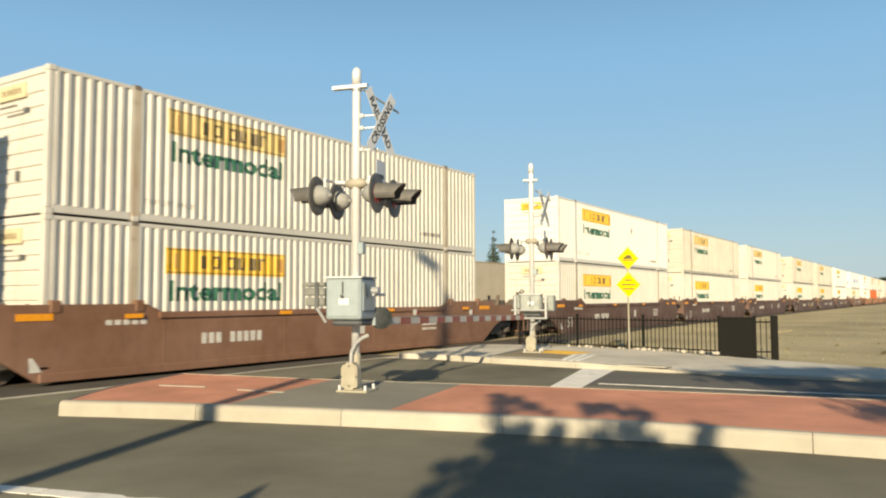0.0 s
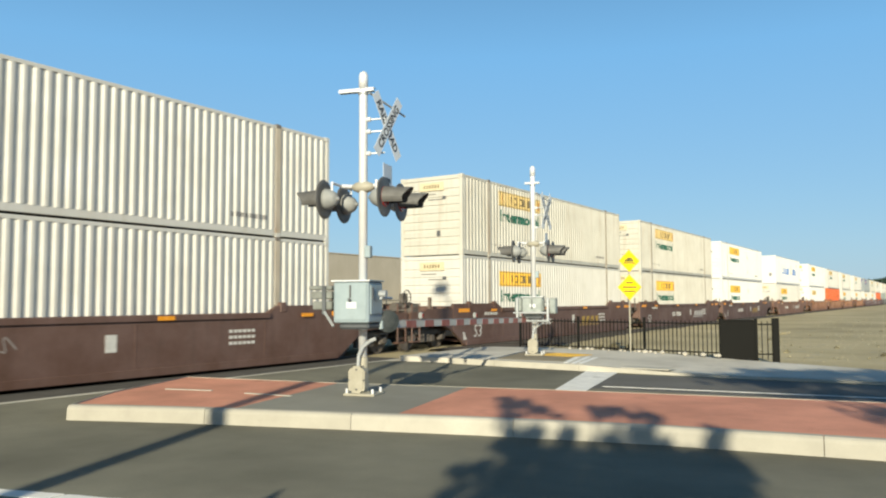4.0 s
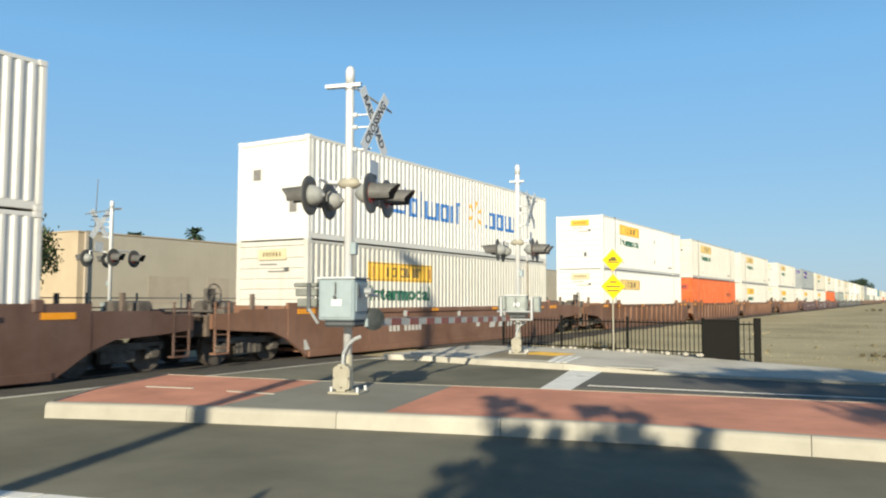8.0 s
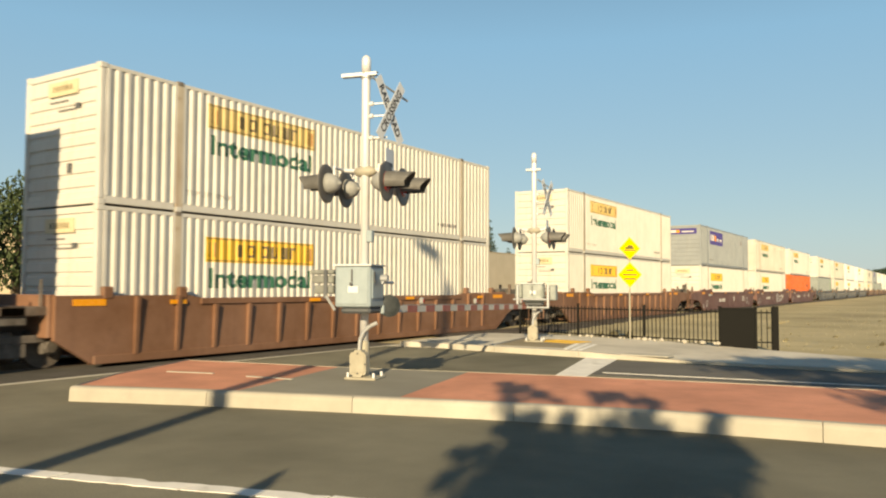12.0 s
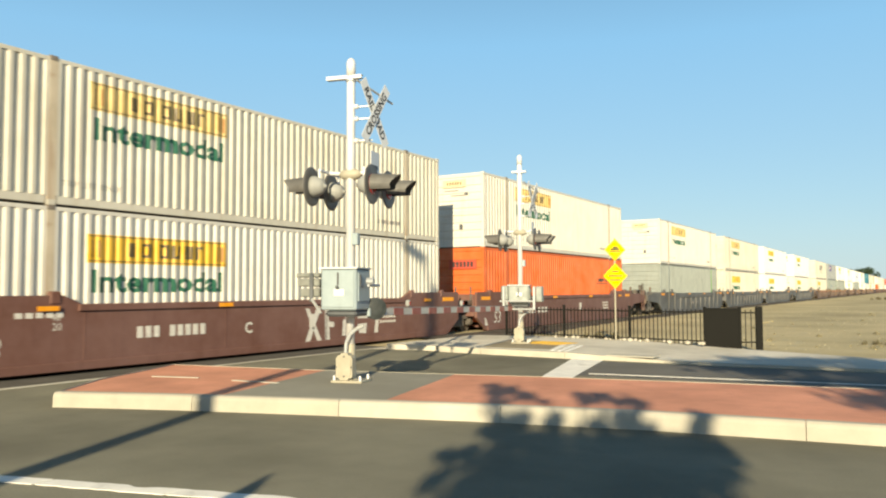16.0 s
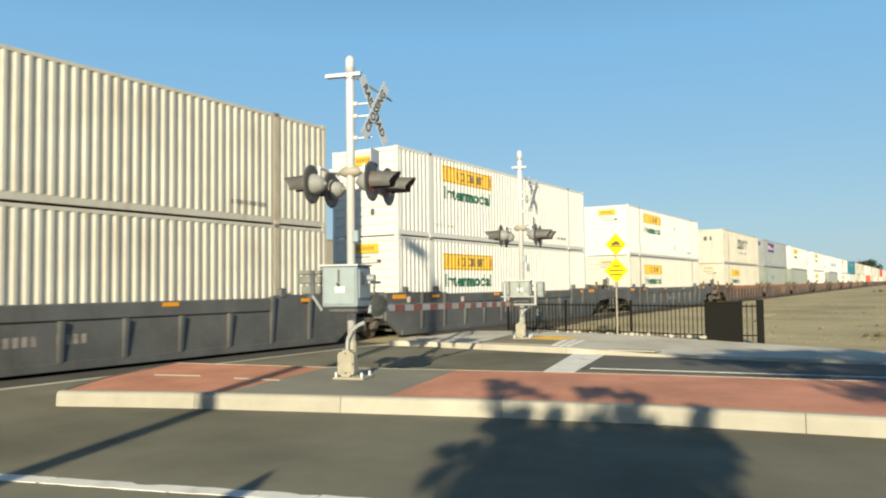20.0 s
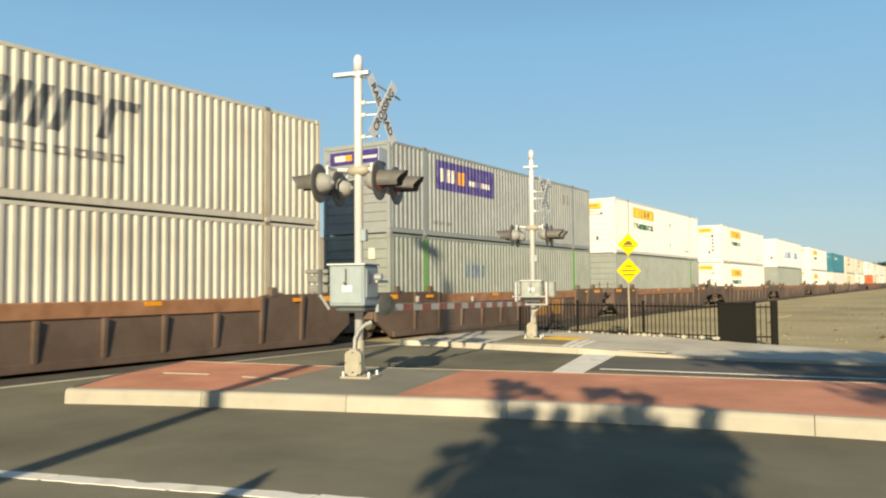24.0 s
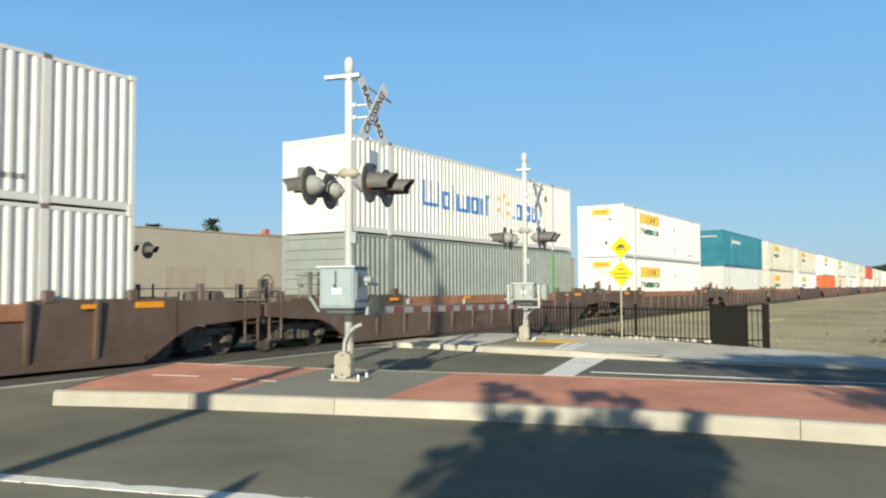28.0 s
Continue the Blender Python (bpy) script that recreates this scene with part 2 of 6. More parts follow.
M_DARKBALLAST = mat("dark_ballast", (0.065, 0.05, 0.037), 0.95, var=0.4, scale=1.2, fine=22, bump=0.9, spots=0.4, tint=(0.15, 0.13, 0.1))
M_RUBBER = mat("crossing_rubber", (0.115, 0.11, 0.10), 0.8, var=0.25, scale=1.5, fine=60, bump=0.3)
M_TIE = mat("sleeper_wood", (0.07, 0.055, 0.042), 0.9, var=0.3, scale=4, fine=50, bump=0.5)

M_GALV = mat("galvanised_white", (0.74, 0.75, 0.76), 0.42, 0.25, var=0.08, scale=3, fine=50, bump=0.05, streak=0.2, tint=(0.45, 0.44, 0.42))
M_ALU = mat("grey_aluminium", (0.42, 0.44, 0.45), 0.45, 0.4, var=0.12, scale=3, fine=50, bump=0.08)
M_BOX = mat("blue_grey_cabinet", (0.30, 0.37, 0.40), 0.5, 0.1, var=0.1, scale=3, fine=40, bump=0.05, streak=0.25, tint=(0.2, 0.22, 0.22))
M_BOXD = mat("dark_cabinet", (0.09, 0.10, 0.11), 0.55, 0.1, var=0.15, scale=3, fine=40, bump=0.05)
M_BASE = mat("tan_cast_base", (0.38, 0.355, 0.285), 0.65, 0.1, var=0.15, scale=4, fine=50, bump=0.15, spots=0.2, tint=(0.3, 0.26, 0.2))
M_PIVOT = mat("pivot_black", (0.032, 0.04, 0.042), 0.7, var=0.2, scale=4, fine=40, bump=0.1)
M_WORN = mat("worn_grey_cabinet", (0.30, 0.335, 0.325), 0.55, 0.1, var=0.25, scale=5, fine=40, bump=0.1, spots=0.6, tint=(0.17, 0.19, 0.18), streak=0.3)
M_FADED = mat("faded_ink", (0.13, 0.105, 0.03), 0.6, var=0.25, scale=5, fine=40, bump=0.02)
M_STRIPE = mat("fresh_marking", (0.88, 0.87, 0.83), 0.7, var=0.1, scale=3, fine=60, bump=0.2)
M_WEIGHT = mat("counterweight_iron", (0.20, 0.215, 0.20), 0.7, 0.0, var=0.2, scale=4, fine=40, bump=0.15, spots=0.3, tint=(0.12, 0.11, 0.1))
M_BLACK = mat("signal_black", (0.115, 0.113, 0.108), 0.55, var=0.2, scale=4, fine=50, bump=0.05)
M_HOUSING = mat("lamp_housing", (0.29, 0.30, 0.295), 0.6, 0.0, var=0.1, scale=5, fine=50, bump=0.05)
M_LENS = mat("red_lens", (0.25, 0.015, 0.012), 0.2, var=0.05, scale=5, fine=50, bump=0.0)
M_SIGNW = mat("sign_white", (0.62, 0.65, 0.68), 0.45, var=0.08, scale=4, fine=50, bump=0.03)
M_SIGNY = mat("sign_yellow", (0.95, 0.66, 0.01), 0.4, var=0.05, scale=4, fine=50, bump=0.02)
M_STRIPER = mat("gate_red", (0.30, 0.08, 0.06), 0.45, var=0.1, scale=4, fine=50, bump=0.02)
M_STRIPEW = mat("gate_white", (0.48, 0.47, 0.44), 0.45, var=0.1, scale=4, fine=50, bump=0.02)
M_FENCE = mat("black_fence", (0.013, 0.013, 0.012), 0.9, var=0.05, scale=4, fine=50, bump=0.05)
M_STUCCO = mat("tan_stucco", (0.47, 0.38, 0.27), 0.9, var=0.08, scale=0.5, fine=40, bump=0.2, streak=0.2, tint=(0.38, 0.3, 0.2))
M_STUCCO2 = mat("beige_stucco", (0.46, 0.41, 0.33), 0.9, var=0.08, scale=0.5, fine=40, bump=0.2, streak=0.2, tint=(0.34, 0.3, 0.24))
M_STUCCO3 = mat("brown_patch_stucco", (0.42, 0.36, 0.29), 0.9, var=0.1, scale=0.8, fine=40, bump=0.2)
M_ROOFTILE = mat("terracotta", (0.40, 0.16, 0.09), 0.8, var=0.2, scale=3, fine=40, bump=0.3)
M_BARK = mat("bark", (0.12, 0.09, 0.065), 0.95, var=0.3, scale=4, fine=40, bump=0.8)
M_LEAF = mat("leaf", (0.055, 0.085, 0.028), 0.6, var=0.4, scale=1.5, fine=20, bump=0.1)
M_CONIFER = mat("conifer_leaf", (0.03, 0.06, 0.03), 0.7, var=0.4, scale=1.5, fine=20, bump=0.1)
M_STONE = mat("pale_stone", (0.45, 0.42, 0.36), 0.9, var=0.2, scale=5, fine=40, bump=0.4)
M_GOLD = mat("faded_gold_stencil", (0.42, 0.27, 0.06), 0.6, var=0.2, scale=6, fine=60, bump=0.02)
M_WEED = mat("dry_weed", (0.17, 0.15, 0.09), 0.9, var=0.3, scale=3, fine=30, bump=0.2)


# ---------------------------------------------------------------- mesh helpers
for dull in (M_ASPHALT, M_ASPHALT2, M_WALK, M_REDPAVE, M_PATCH, M_DIRT, M_BALLAST, M_RUBBER, M_CONCRETE, M_FENCE, M_LINE, M_TANPATCH):
    gloss = dull.node_tree.nodes["Principled BSDF"].inputs["Specular IOR Level"]
    dull.node_tree.links.remove(gloss.links[0])
    gloss.default_value = 0.12


def mesh_of(bm, name, material, smooth=False):
    me = bpy.data.meshes.new(name)
    bm.normal_update()
    bm.to_mesh(me)
    bm.free()
    for m in (material if isinstance(material, (list, tuple)) else [material]):
        me.materials.append(m)
    if smooth:
        me.shade_smooth()
    return me


def part(name, bm, material, parent, label="", smooth=False):
    """One mesh object under a thing or a part; bm may be a bmesh or finished mesh data."""
    me = bm if isinstance(bm, bpy.types.Mesh) else mesh_of(bm, name, material, smooth)
    ob = new(name, me)
    ob.parent = parent
    return tagged(ob, label)


def empty(name, m=None):
    ob = new(name)
    ob.empty_display_size = 0.2
    if m is not None:
        ob.matrix_basis = m
    return ob


def add_box(bm, x0, x1, y0, y1, z0, z1, bevel=0.0, mi=0):
    r = bmesh.ops.create_cube(bm, size=1.0)
    vs = r["verts"]
    for v in vs:
        v.co = Vector((x0 + (v.co.x + 0.5) * (x1 - x0), y0 + (v.co.y + 0.5) * (y1 - y0), z0 + (v.co.z + 0.5) * (z1 - z0)))
    fs = {f for v in vs for f in v.link_faces}
    for f in fs:
        f.material_index = mi
    if bevel:
        es = {e for f in fs for e in f.edges}
        bmesh.ops.bevel(bm, geom=list(es), offset=bevel, segments=1, affect="EDGES", profile=0.5)
    return vs


def box(x0, x1, y0, y1, z0, z1, bevel=0.0):
    bm = bmesh.new()
    add_box(bm, x0, x1, y0, y1, z0, z1, bevel)
    return bm


def add_tube(bm, a, b, r0, r1=None, seg=12, caps=True):
    a, b = Vector(a), Vector(b)
    r1 = r0 if r1 is None else r1
    d = b - a
    q = d.to_track_quat("Z", "Y").to_matrix().to_4x4()
    r = bmesh.ops.create_cone(bm, cap_ends=caps, segments=seg, radius1=r0, radius2=r1, depth=d.length,
                              matrix=Matrix.Translation((a + b) / 2) @ q)
    return r["verts"]


def tube(a, b, r0, r1=None, seg=12):
    bm = bmesh.new()
    add_tube(bm, a, b, r0, r1, seg)
    return bm


def prism(pts, z0, z1):
    """An upright prism over a polygon given as (x, y) counter-clockwise."""
    bm = bmesh.new()
    lo = [bm.verts.new((x, y, z0)) for x, y in pts]
    hi = [bm.verts.new((x, y, z1(x) if callable(z1) else z1)) for x, y in pts]
    n = len(pts)
    bm.faces.new(hi)
    bm.faces.new(lo[::-1])
    for i in range(n):
        bm.faces.new((lo[i], lo[(i + 1) % n], hi[(i + 1) % n], hi[i]))
    bmesh.ops.recalc_face_normals(bm, faces=bm.faces)
    return bm


def text_mesh(name, body, size, material, align="LEFT", extrude=0.0, spacing=1.0, bold=0.0):
    """Flat lettering from the built-in font, in its own x-y plane."""
    cu = bpy.data.curves.new(name, "FONT")
    cu.body, cu.size, cu.align_x, cu.extrude, cu.space_character = body, size, align, extrude, spacing
    cu.resolution_u = 2
    cu.offset = bold
    ob = bpy.data.objects.new(name, cu)
    me = bpy.data.meshes.new_from_object(ob)
    bpy.data.objects.remove(ob)
    bpy.data.curves.remove(cu)
    me.materials.clear()
    me.materials.append(material)
    return me


# ---------------------------------------------------------------- ground and roads
def flat_area(name, pts, z0, z1, material, label, cat="road"):
    ob = new(name, mesh_of(prism(pts, z0, z1), name, material))
    return tagged(ob, label, cat, kind="structure")


def ground():
    bm = bmesh.new()
    xs = [-2500, -400, -120, -60, -30, -12, -6, 0, 8, 16, 30, 60, 150, 500, 2500]
    ys = [-2500, -400, -100, -40, -15, 0, 10, 20, 30, 45, 70, 110, 200, 400, 900, 2500]
    grid = [[bm.verts.new((x, y, -0.07 if abs(y) > 12 or x < -4 or x > 2 else -0.2)) for y in ys] for x in xs]
    for i in range(len(xs) - 1):
        for j in range(len(ys) - 1):
            bm.faces.new((grid[i][j], grid[i + 1][j], grid[i + 1][j + 1], grid[i][j + 1]))
    ob = new("ground", mesh_of(bm, "ground", M_DIRT))
    tagged(ob, "dry tan dirt ground reaching to the horizon", "ground", kind="structure")


# near edge of the median, from the rail end outwards, and its far edge
KERB_NEAR = [(4.68, 1.24), (5.42, 1.54), (6.21, 1.84), (7.0, 2.10), (8.0, 2.42), (9.85, 2.98), (11.7, 3.42), (13.2, 3.62), (15.0, 3.85), (30.0, 5.6)]
KERB_FAR = [(2.86, 4.74), (5.5, 5.22), (7.63, 5.72), (9.27, 6.14), (11.1, 6.50), (13.62, 6.95), (30.0, 9.6)]


def offset_line(line, d):
    out = []
    for i, p in enumerate(line):
        a, b = Vector(line[max(0, i - 1)]), Vector(line[min(len(line) - 1, i + 1)])
        t = (b - a).normalized()
        out.append((p[0] - t.y * d, p[1] + t.x * d))
    return out


def roads():
    flat_area("road_near", [(2.3, -40), (60, -40), (60, 12.2), (13.6, 7.4), (4.0, 5.5), (2.3, 5.2)], -0.3, 0.0, M_ASPHALT,
              "worn grey asphalt road before the median")
    flat_area("road_far", [(2.3, 4.6), (13.6, 6.6), (60, 11.0), (60, 15), (13.5, 11.1), (9.8, 11.0), (7.7, 11.8), (5.5, 11.8), (2.3, 11.2)],
              -0.3, 0.004, M_ASPHALT, "asphalt approach lane with a stop bar")
    flat_area("road_dark", [(8.75, 7.9), (13.6, 8.3), (60, 13.0), (60, 14.6), (13.5, 10.75), (8.45, 10.6)], -0.1, 0.008, M_ASPHALT2,
              "dark newer asphalt of the approach lane")
    flat_area("crossing", [(-6.0, -14), (2.3, -14), (2.3, 13.5), (-6.0, 13.5)], -0.4, -0.12, M_RUBBER,
              "dark rubber crossing panels between the rails", "crossing")
    # white edge along the end of the road surface by the rails
    flat_area("road_edge", [(2.22, -14), (2.36, -14), (2.36, 13.0), (2.22, 13.0)], -0.2, 0.006, M_CONCRETE, "pale concrete edge beside the rails", "edge")


def median():
    near_in = offset_line(KERB_NEAR, 0.13)
    far_in = offset_line(KERB_FAR, -0.09)
    tip = [(3.75, 2.45), (3.25, 3.65)]
    def lerp_y(line, x):
        for (xa, ya), (xb, yb) in zip(line, line[1:]):
            if xa <= x <= xb:
                return ya + (yb - ya) * (x - xa) / (xb - xa)
        return line[0][1] if x < line[0][0] else line[-1][1]
    # grey panel round the signal
    g0, g1, g2, g3 = (6.72, lerp_y(near_in, 6.72)), (8.75, lerp_y(near_in, 8.75)), (8.0, lerp_y(far_in, 8.0)), (5.85, lerp_y(far_in, 5.85))
    left = [p for p in near_in if p[0] < 6.72]
    leftf = [p for p in far_in if p[0] < 5.85]
    right = [p for p in near_in if p[0] > 8.75]
    rightf = [p for p in far_in if p[0] > 8.0]
    flat_area("median_tip", [*left, g0, g3, *leftf[::-1], (3.32, 3.65), (3.82, 2.5)], -0.05, 0.174, M_REDPAVE, "red stamped concrete end of the median", "median")
    flat_area("median_patch", [g0, g1, g2, g3], -0.05, 0.175, M_PATCH, "grey concrete panel round the crossing signal", "median")
    flat_area("median", [g1, *right, *rightf[::-1], g2], -0.05, 0.174, M_REDPAVE, "red stamped concrete median", "median")
    kerb = tagged(empty("kerb"), "pale concrete kerb blocks round the median", "kerb", kind="structure")
    def run(line, inner, top, joints=None):
        """Kerb blocks with a rounded worn nose along a line, parted at the joints (x) or about every 2.6 m."""
        dense = []
        for (a, b), (c, d) in zip(zip(line, line[1:]), zip(inner, inner[1:])):
            n = max(1, round((Vector(b) - Vector(a)).length / 0.3))
            dense += [(Vector(a).lerp(Vector(b), k / n), Vector(c).lerp(Vector(d), k / n)) for k in range(n)]
        dense.append((Vector(line[-1]), Vector(inner[-1])))
        cuts, far = [0], 0.0
        for k in range(1, len(dense) - 1):
            far += (dense[k][0] - dense[k - 1][0]).length
            if (joints and any(dense[k - 1][0].x < q <= dense[k][0].x for q in joints)) or (not joints and far > 2.6):
                cuts.append(k)
                far = 0.0
        cuts.append(len(dense) - 1)
        for k0, k1 in zip(cuts, cuts[1:]):
            bm = bmesh.new()
            rings = []
            for k in range(k0, k1 + 1):
                p, q = dense[k]
                t = (dense[min(k + 1, len(dense) - 1)][0] - dense[max(k - 1, 0)][0]).normalized()
                shift = t * (0.0035 if k == k0 else -0.0035 if k == k1 else 0.0)
                m = (q - p).normalized()
                wob = 0.006 * noise.noise((p.x * 1.7, p.y * 1.7, 0.3))
                prof = [(0.0, -0.05), (0.012, top - 0.055), (0.022 + wob, top - 0.022), (0.048 + wob, top - 0.002 + wob * 0.5), ((q - p).length, top + 0.004), ((q - p).length, -0.05)]
                rings.append([bm.verts.new((p.x + m.x * e + shift.x, p.y + m.y * e + shift.y, z)) for e, z in prof])
            for ra, rb in zip(rings, rings[1:]):
                for e in range(6):
                    bm.faces.new((ra[e], rb[e], rb[(e + 1) % 6], ra[(e + 1) % 6]))
            bm.faces.new(rings[0][::-1])
            bm.faces.new(rings[-1])
            bmesh.ops.recalc_face_normals(bm, faces=bm.faces)
            part("kerb_block", bm, M_CONCRETE, kerb)
    run(KERB_NEAR, near_in, 0.188, (6.25, 8.04, 9.95, 13.05, 16.1, 19.2, 22.3, 25.4))
    run(KERB_FAR[::-1], far_in[::-1], 0.176)
    end = [KERB_FAR[0], (3.25, 3.65), (3.75, 2.48), KERB_NEAR[0]]
    run(end, [far_in[0], (3.34, 3.68), (3.84, 2.52), near_in[0]], 0.186)
    # short pale strips set in the red surface
    for (xa, ya), (xb, yb) in (((4.16, 3.18), (4.94, 3.40)), ((5.63, 3.41), (6.44, 3.50))):
        L = math.hypot(xb - xa, yb - ya)
        strip = tagged(new("cover_strip", mesh_of(box(0, L, -0.03, 0.03, 0, 0.012, 0.003), "cover_strip", M_CONCRETE)),
                       "short pale strip set in the red median", "cover plate", "strips in the median")
        strip.matrix_basis = pose(xa, ya, 0.174, 0, 0, math.degrees(math.atan2(yb - ya, xb - xa)))


def markings():
    flat_area("stop_bar", [(8.89, 6.60), (9.36, 6.68), (8.50, 10.98), (7.80, 11.02)], -0.02, 0.012, M_LINE, "worn white stop bar on the road", "road marking")
    rng = random.Random(12)
    line = tagged(empty("lane_line"), "worn and cracked white lane line", "road marking", kind="structure")
    x = 5.0
    while x < 24.0:
        x1 = x + rng.uniform(0.35, 1.3)
        n = max(2, int((x1 - x) / 0.09))
        foot = [(x + (x1 - x) * k / n, -2.16 + 0.2805 * (x + (x1 - x) * k / n - 5.0)) for k in range(n + 1)]
        low = [(p + rng.uniform(-0.01, 0.01), q + rng.uniform(-0.012, 0.012) + (0.03 if rng.random() < 0.08 else 0.0)) for p, q in foot]
        high = [(p + rng.uniform(-0.01, 0.01), q + 0.175 + rng.uniform(-0.012, 0.012) - (0.035 if rng.random() < 0.08 else 0.0)) for p, q in foot]
        part("line_piece", prism(low + high[::-1], -0.02, 0.006), M_LINE, line)
        x = x1 + rng.uniform(0.012, 0.035)
    flat_area("edge_line", [(9.2, 8.29), (30.0, 11.1), (30.0, 11.17), (9.2, 8.35)], -0.02, 0.013, M_LINE, "thin white line along the approach lane", "road marking")


def far_pavement():
    flat_area("pavement", [(2.6, 11.5), (5.5, 11.35), (7.65, 11.1), (7.75, 15.8), (4.5, 16.4), (2.6, 16.0)], -0.3, 0.12, M_WALK,
              "grey concrete pavement corner beside the crossing signal", "pavement")
    flat_area("pavement_ramp", [(7.652, 11.1), (9.8, 11.06), (9.9, 15.35), (7.752, 15.8)], -0.3, lambda x: 0.12 - 0.075 * max(0.0, min(1.0, (x - 7.7) / 2.1)), M_WALK,
              "sloping concrete ramp of the pavement", "pavement")
    flat_area("apron", [(9.802, 11.05), (13.5, 11.1), (60, 15), (60, 17.5), (13.5, 13.6), (9.902, 15.3)], -0.3, 0.045, M_WALK,
              "dusty concrete apron beside the approach lane", "pavement")
    flat_area("pavement_panel", [(5.2, 11.75), (6.95, 11.75), (6.3, 14.3), (4.6, 14.6)], 0.0, 0.1235, M_TANPATCH,
              "darker tan concrete panel round the far signal", "pavement")
    kerb = tagged(empty("kerb_far"), "pale kerb along the far pavement", "kerb", kind="structure")
    pts = [(4.2, 11.3), (5.5, 11.15), (7.65, 10.95), (9.8, 10.95)]
    for a, b in zip(pts, pts[1:]):
        d = (Vector(b) - Vector(a)).normalized()
        n = Vector((-d.y, d.x)) * 0.16
        bm = prism([(a[0] + d.x * .006, a[1] + d.y * .006), (b[0] - d.x * .006, b[1] - d.y * .006), (b[0] + n.x, b[1] + n.y), (a[0] + n.x, a[1] + n.y)], -0.05, lambda x: 0.135 - 0.083 * max(0.0, min(1.0, (x - 7.7) / 2.1)))
        part("kerb_block", bm, M_CONCRETE, kerb)
    gut = [(9.8, 10.95), (11.4, 10.9), (13.5, 11.05), (16, 11.3), (22, 11.9)]
    for a, b in zip(gut, gut[1:]):
        part("gutter_block", prism([a, b, (b[0], b[1] + 0.16), (a[0], a[1] + 0.16)], -0.05, 0.052), M_CONCRETE, kerb)
    inlet = tagged(empty("drain_inlet", pose(9.05, 10.99, 0.0, 0, 0, -2)), "dark drain slot in the pale gutter", "drain")
    part("slot", box(-0.42, 0.42, -0.012, 0.01, 0.0, 0.07), M_INK, inlet)
    part("cover", box(-0.5, 0.5, 0.012, 0.5, 0.09, 0.112, 0.006), M_CONCRETE, inlet)
    pad = tagged(empty("tactile_pad", pose(6.1, 13.7, 0.12, 0, 0, -12)), "yellow tactile paving pad with raised domes", "tactile paving")
    part("pad", box(-0.55, 0.55, -0.45, 0.45, 0.0, 0.012, 0.003), M_PAD, pad)
    bm = bmesh.new()
    for i in range(10):
        for j in range(8):
            add_tube(bm, (-0.48 + i * 0.106, -0.38 + j * 0.108, 0.01), (-0.48 + i * 0.106, -0.38 + j * 0.108, 0.02), 0.03, 0.018, 6)
    tagged(part("dome_grid", bm, M_PAD, pad), kind="stuff")
    for (xa, ya), (xb, yb) in (((7.14, 11.46), (6.68, 13.24)), ((7.34, 11.38), (6.90, 13.35)), ((7.48, 11.45), (7.13, 13.24))):
        L = math.hypot(xb - xa, yb - ya)
        s = tagged(new("road_stripe", mesh_of(box(0, L, -0.05, 0.05, 0, 0.006), "road_stripe", M_STRIPE)), "short white stripe on the pavement", "road marking", "pavement stripes")
        s.matrix_basis = pose(xa, ya, 0.121, 0, 0, math.degrees(math.atan2(yb - ya, xb - xa)))


def tracks():
    """Ballast shoulders, sleepers and two rails on the train's line."""
    bm = bmesh.new()
    prof = [(-5.0, -0.35), (-3.6, -0.20), (1.0, -0.20), (2.4, -0.35)]
    for y0, y1 in ((13.5, 1600), (-300, -14)):
        va = [bm.verts.new((x, y0, z)) for x, z in prof]
        vb = [bm.verts.new((x, y1, z)) for x, z in prof]
        for i in range(3):
            bm.faces.new((va[i], va[i + 1], vb[i + 1], vb[i]))
    tagged(new("ballast", mesh_of(bm, "ballast", M_BALLAST)), "grey-brown crushed stone ballast under the rails", "ballast", kind="structure")
    # darker ballast strip beside the rails, wider towards the crossing
    rng = random.Random(12)
    bm = bmesh.new()
    last = None
    y = 16.4
    while y < 420:
        edge = 1.85 + max(0.0, 34 - y) * 0.075 + rng.uniform(-0.16, 0.16)
        row = [bm.verts.new(p) for p in ((0.12, y, -0.17), (0.3, y, -0.05), (edge - 0.3, y, -0.045), (edge, y, -0.09))]
        if last:
            for i in range(3):
                bm.faces.new((last[i], last[i + 1], row[i + 1], row[i]))
        last = row
        y += 0.5 + y * 0.012
    tagged(new("ballast_shoulder", mesh_of(bm, "ballast_shoulder", M_DARKBALLAST)), "dark ballast shoulder beside the rails", "ballast", kind="structure")
    for x in (-1.295 - 0.755, -1.295 + 0.755):
        bm = bmesh.new()
        add_box(bm, x - 0.036, x + 0.036, -300, 1600, -0.14, -0.10)
        add_box(bm, x - 0.012, x + 0.012, -300, 1600, -0.24, -0.14)
        add_box(bm, x - 0.07, x + 0.07, -300, 1600, -0.26, -0.24)
        tagged(new("rail", mesh_of(bm, "rail", M_TREAD)), "worn steel rail", "rail", kind="structure")
    sl = mesh_of(box(-2.6, 0.0, -0.11, 0.11, -0.34, -0.19, 0.01), "sleeper", M_TIE)
    row = tagged(empty("sleepers"), "dark timber sleepers under the rails", "sleeper", kind="structure")
    for i in range(70):
        part("sleeper", sl, None, row).matrix_basis = pose(0, 13.8 + i * 0.6, 0)


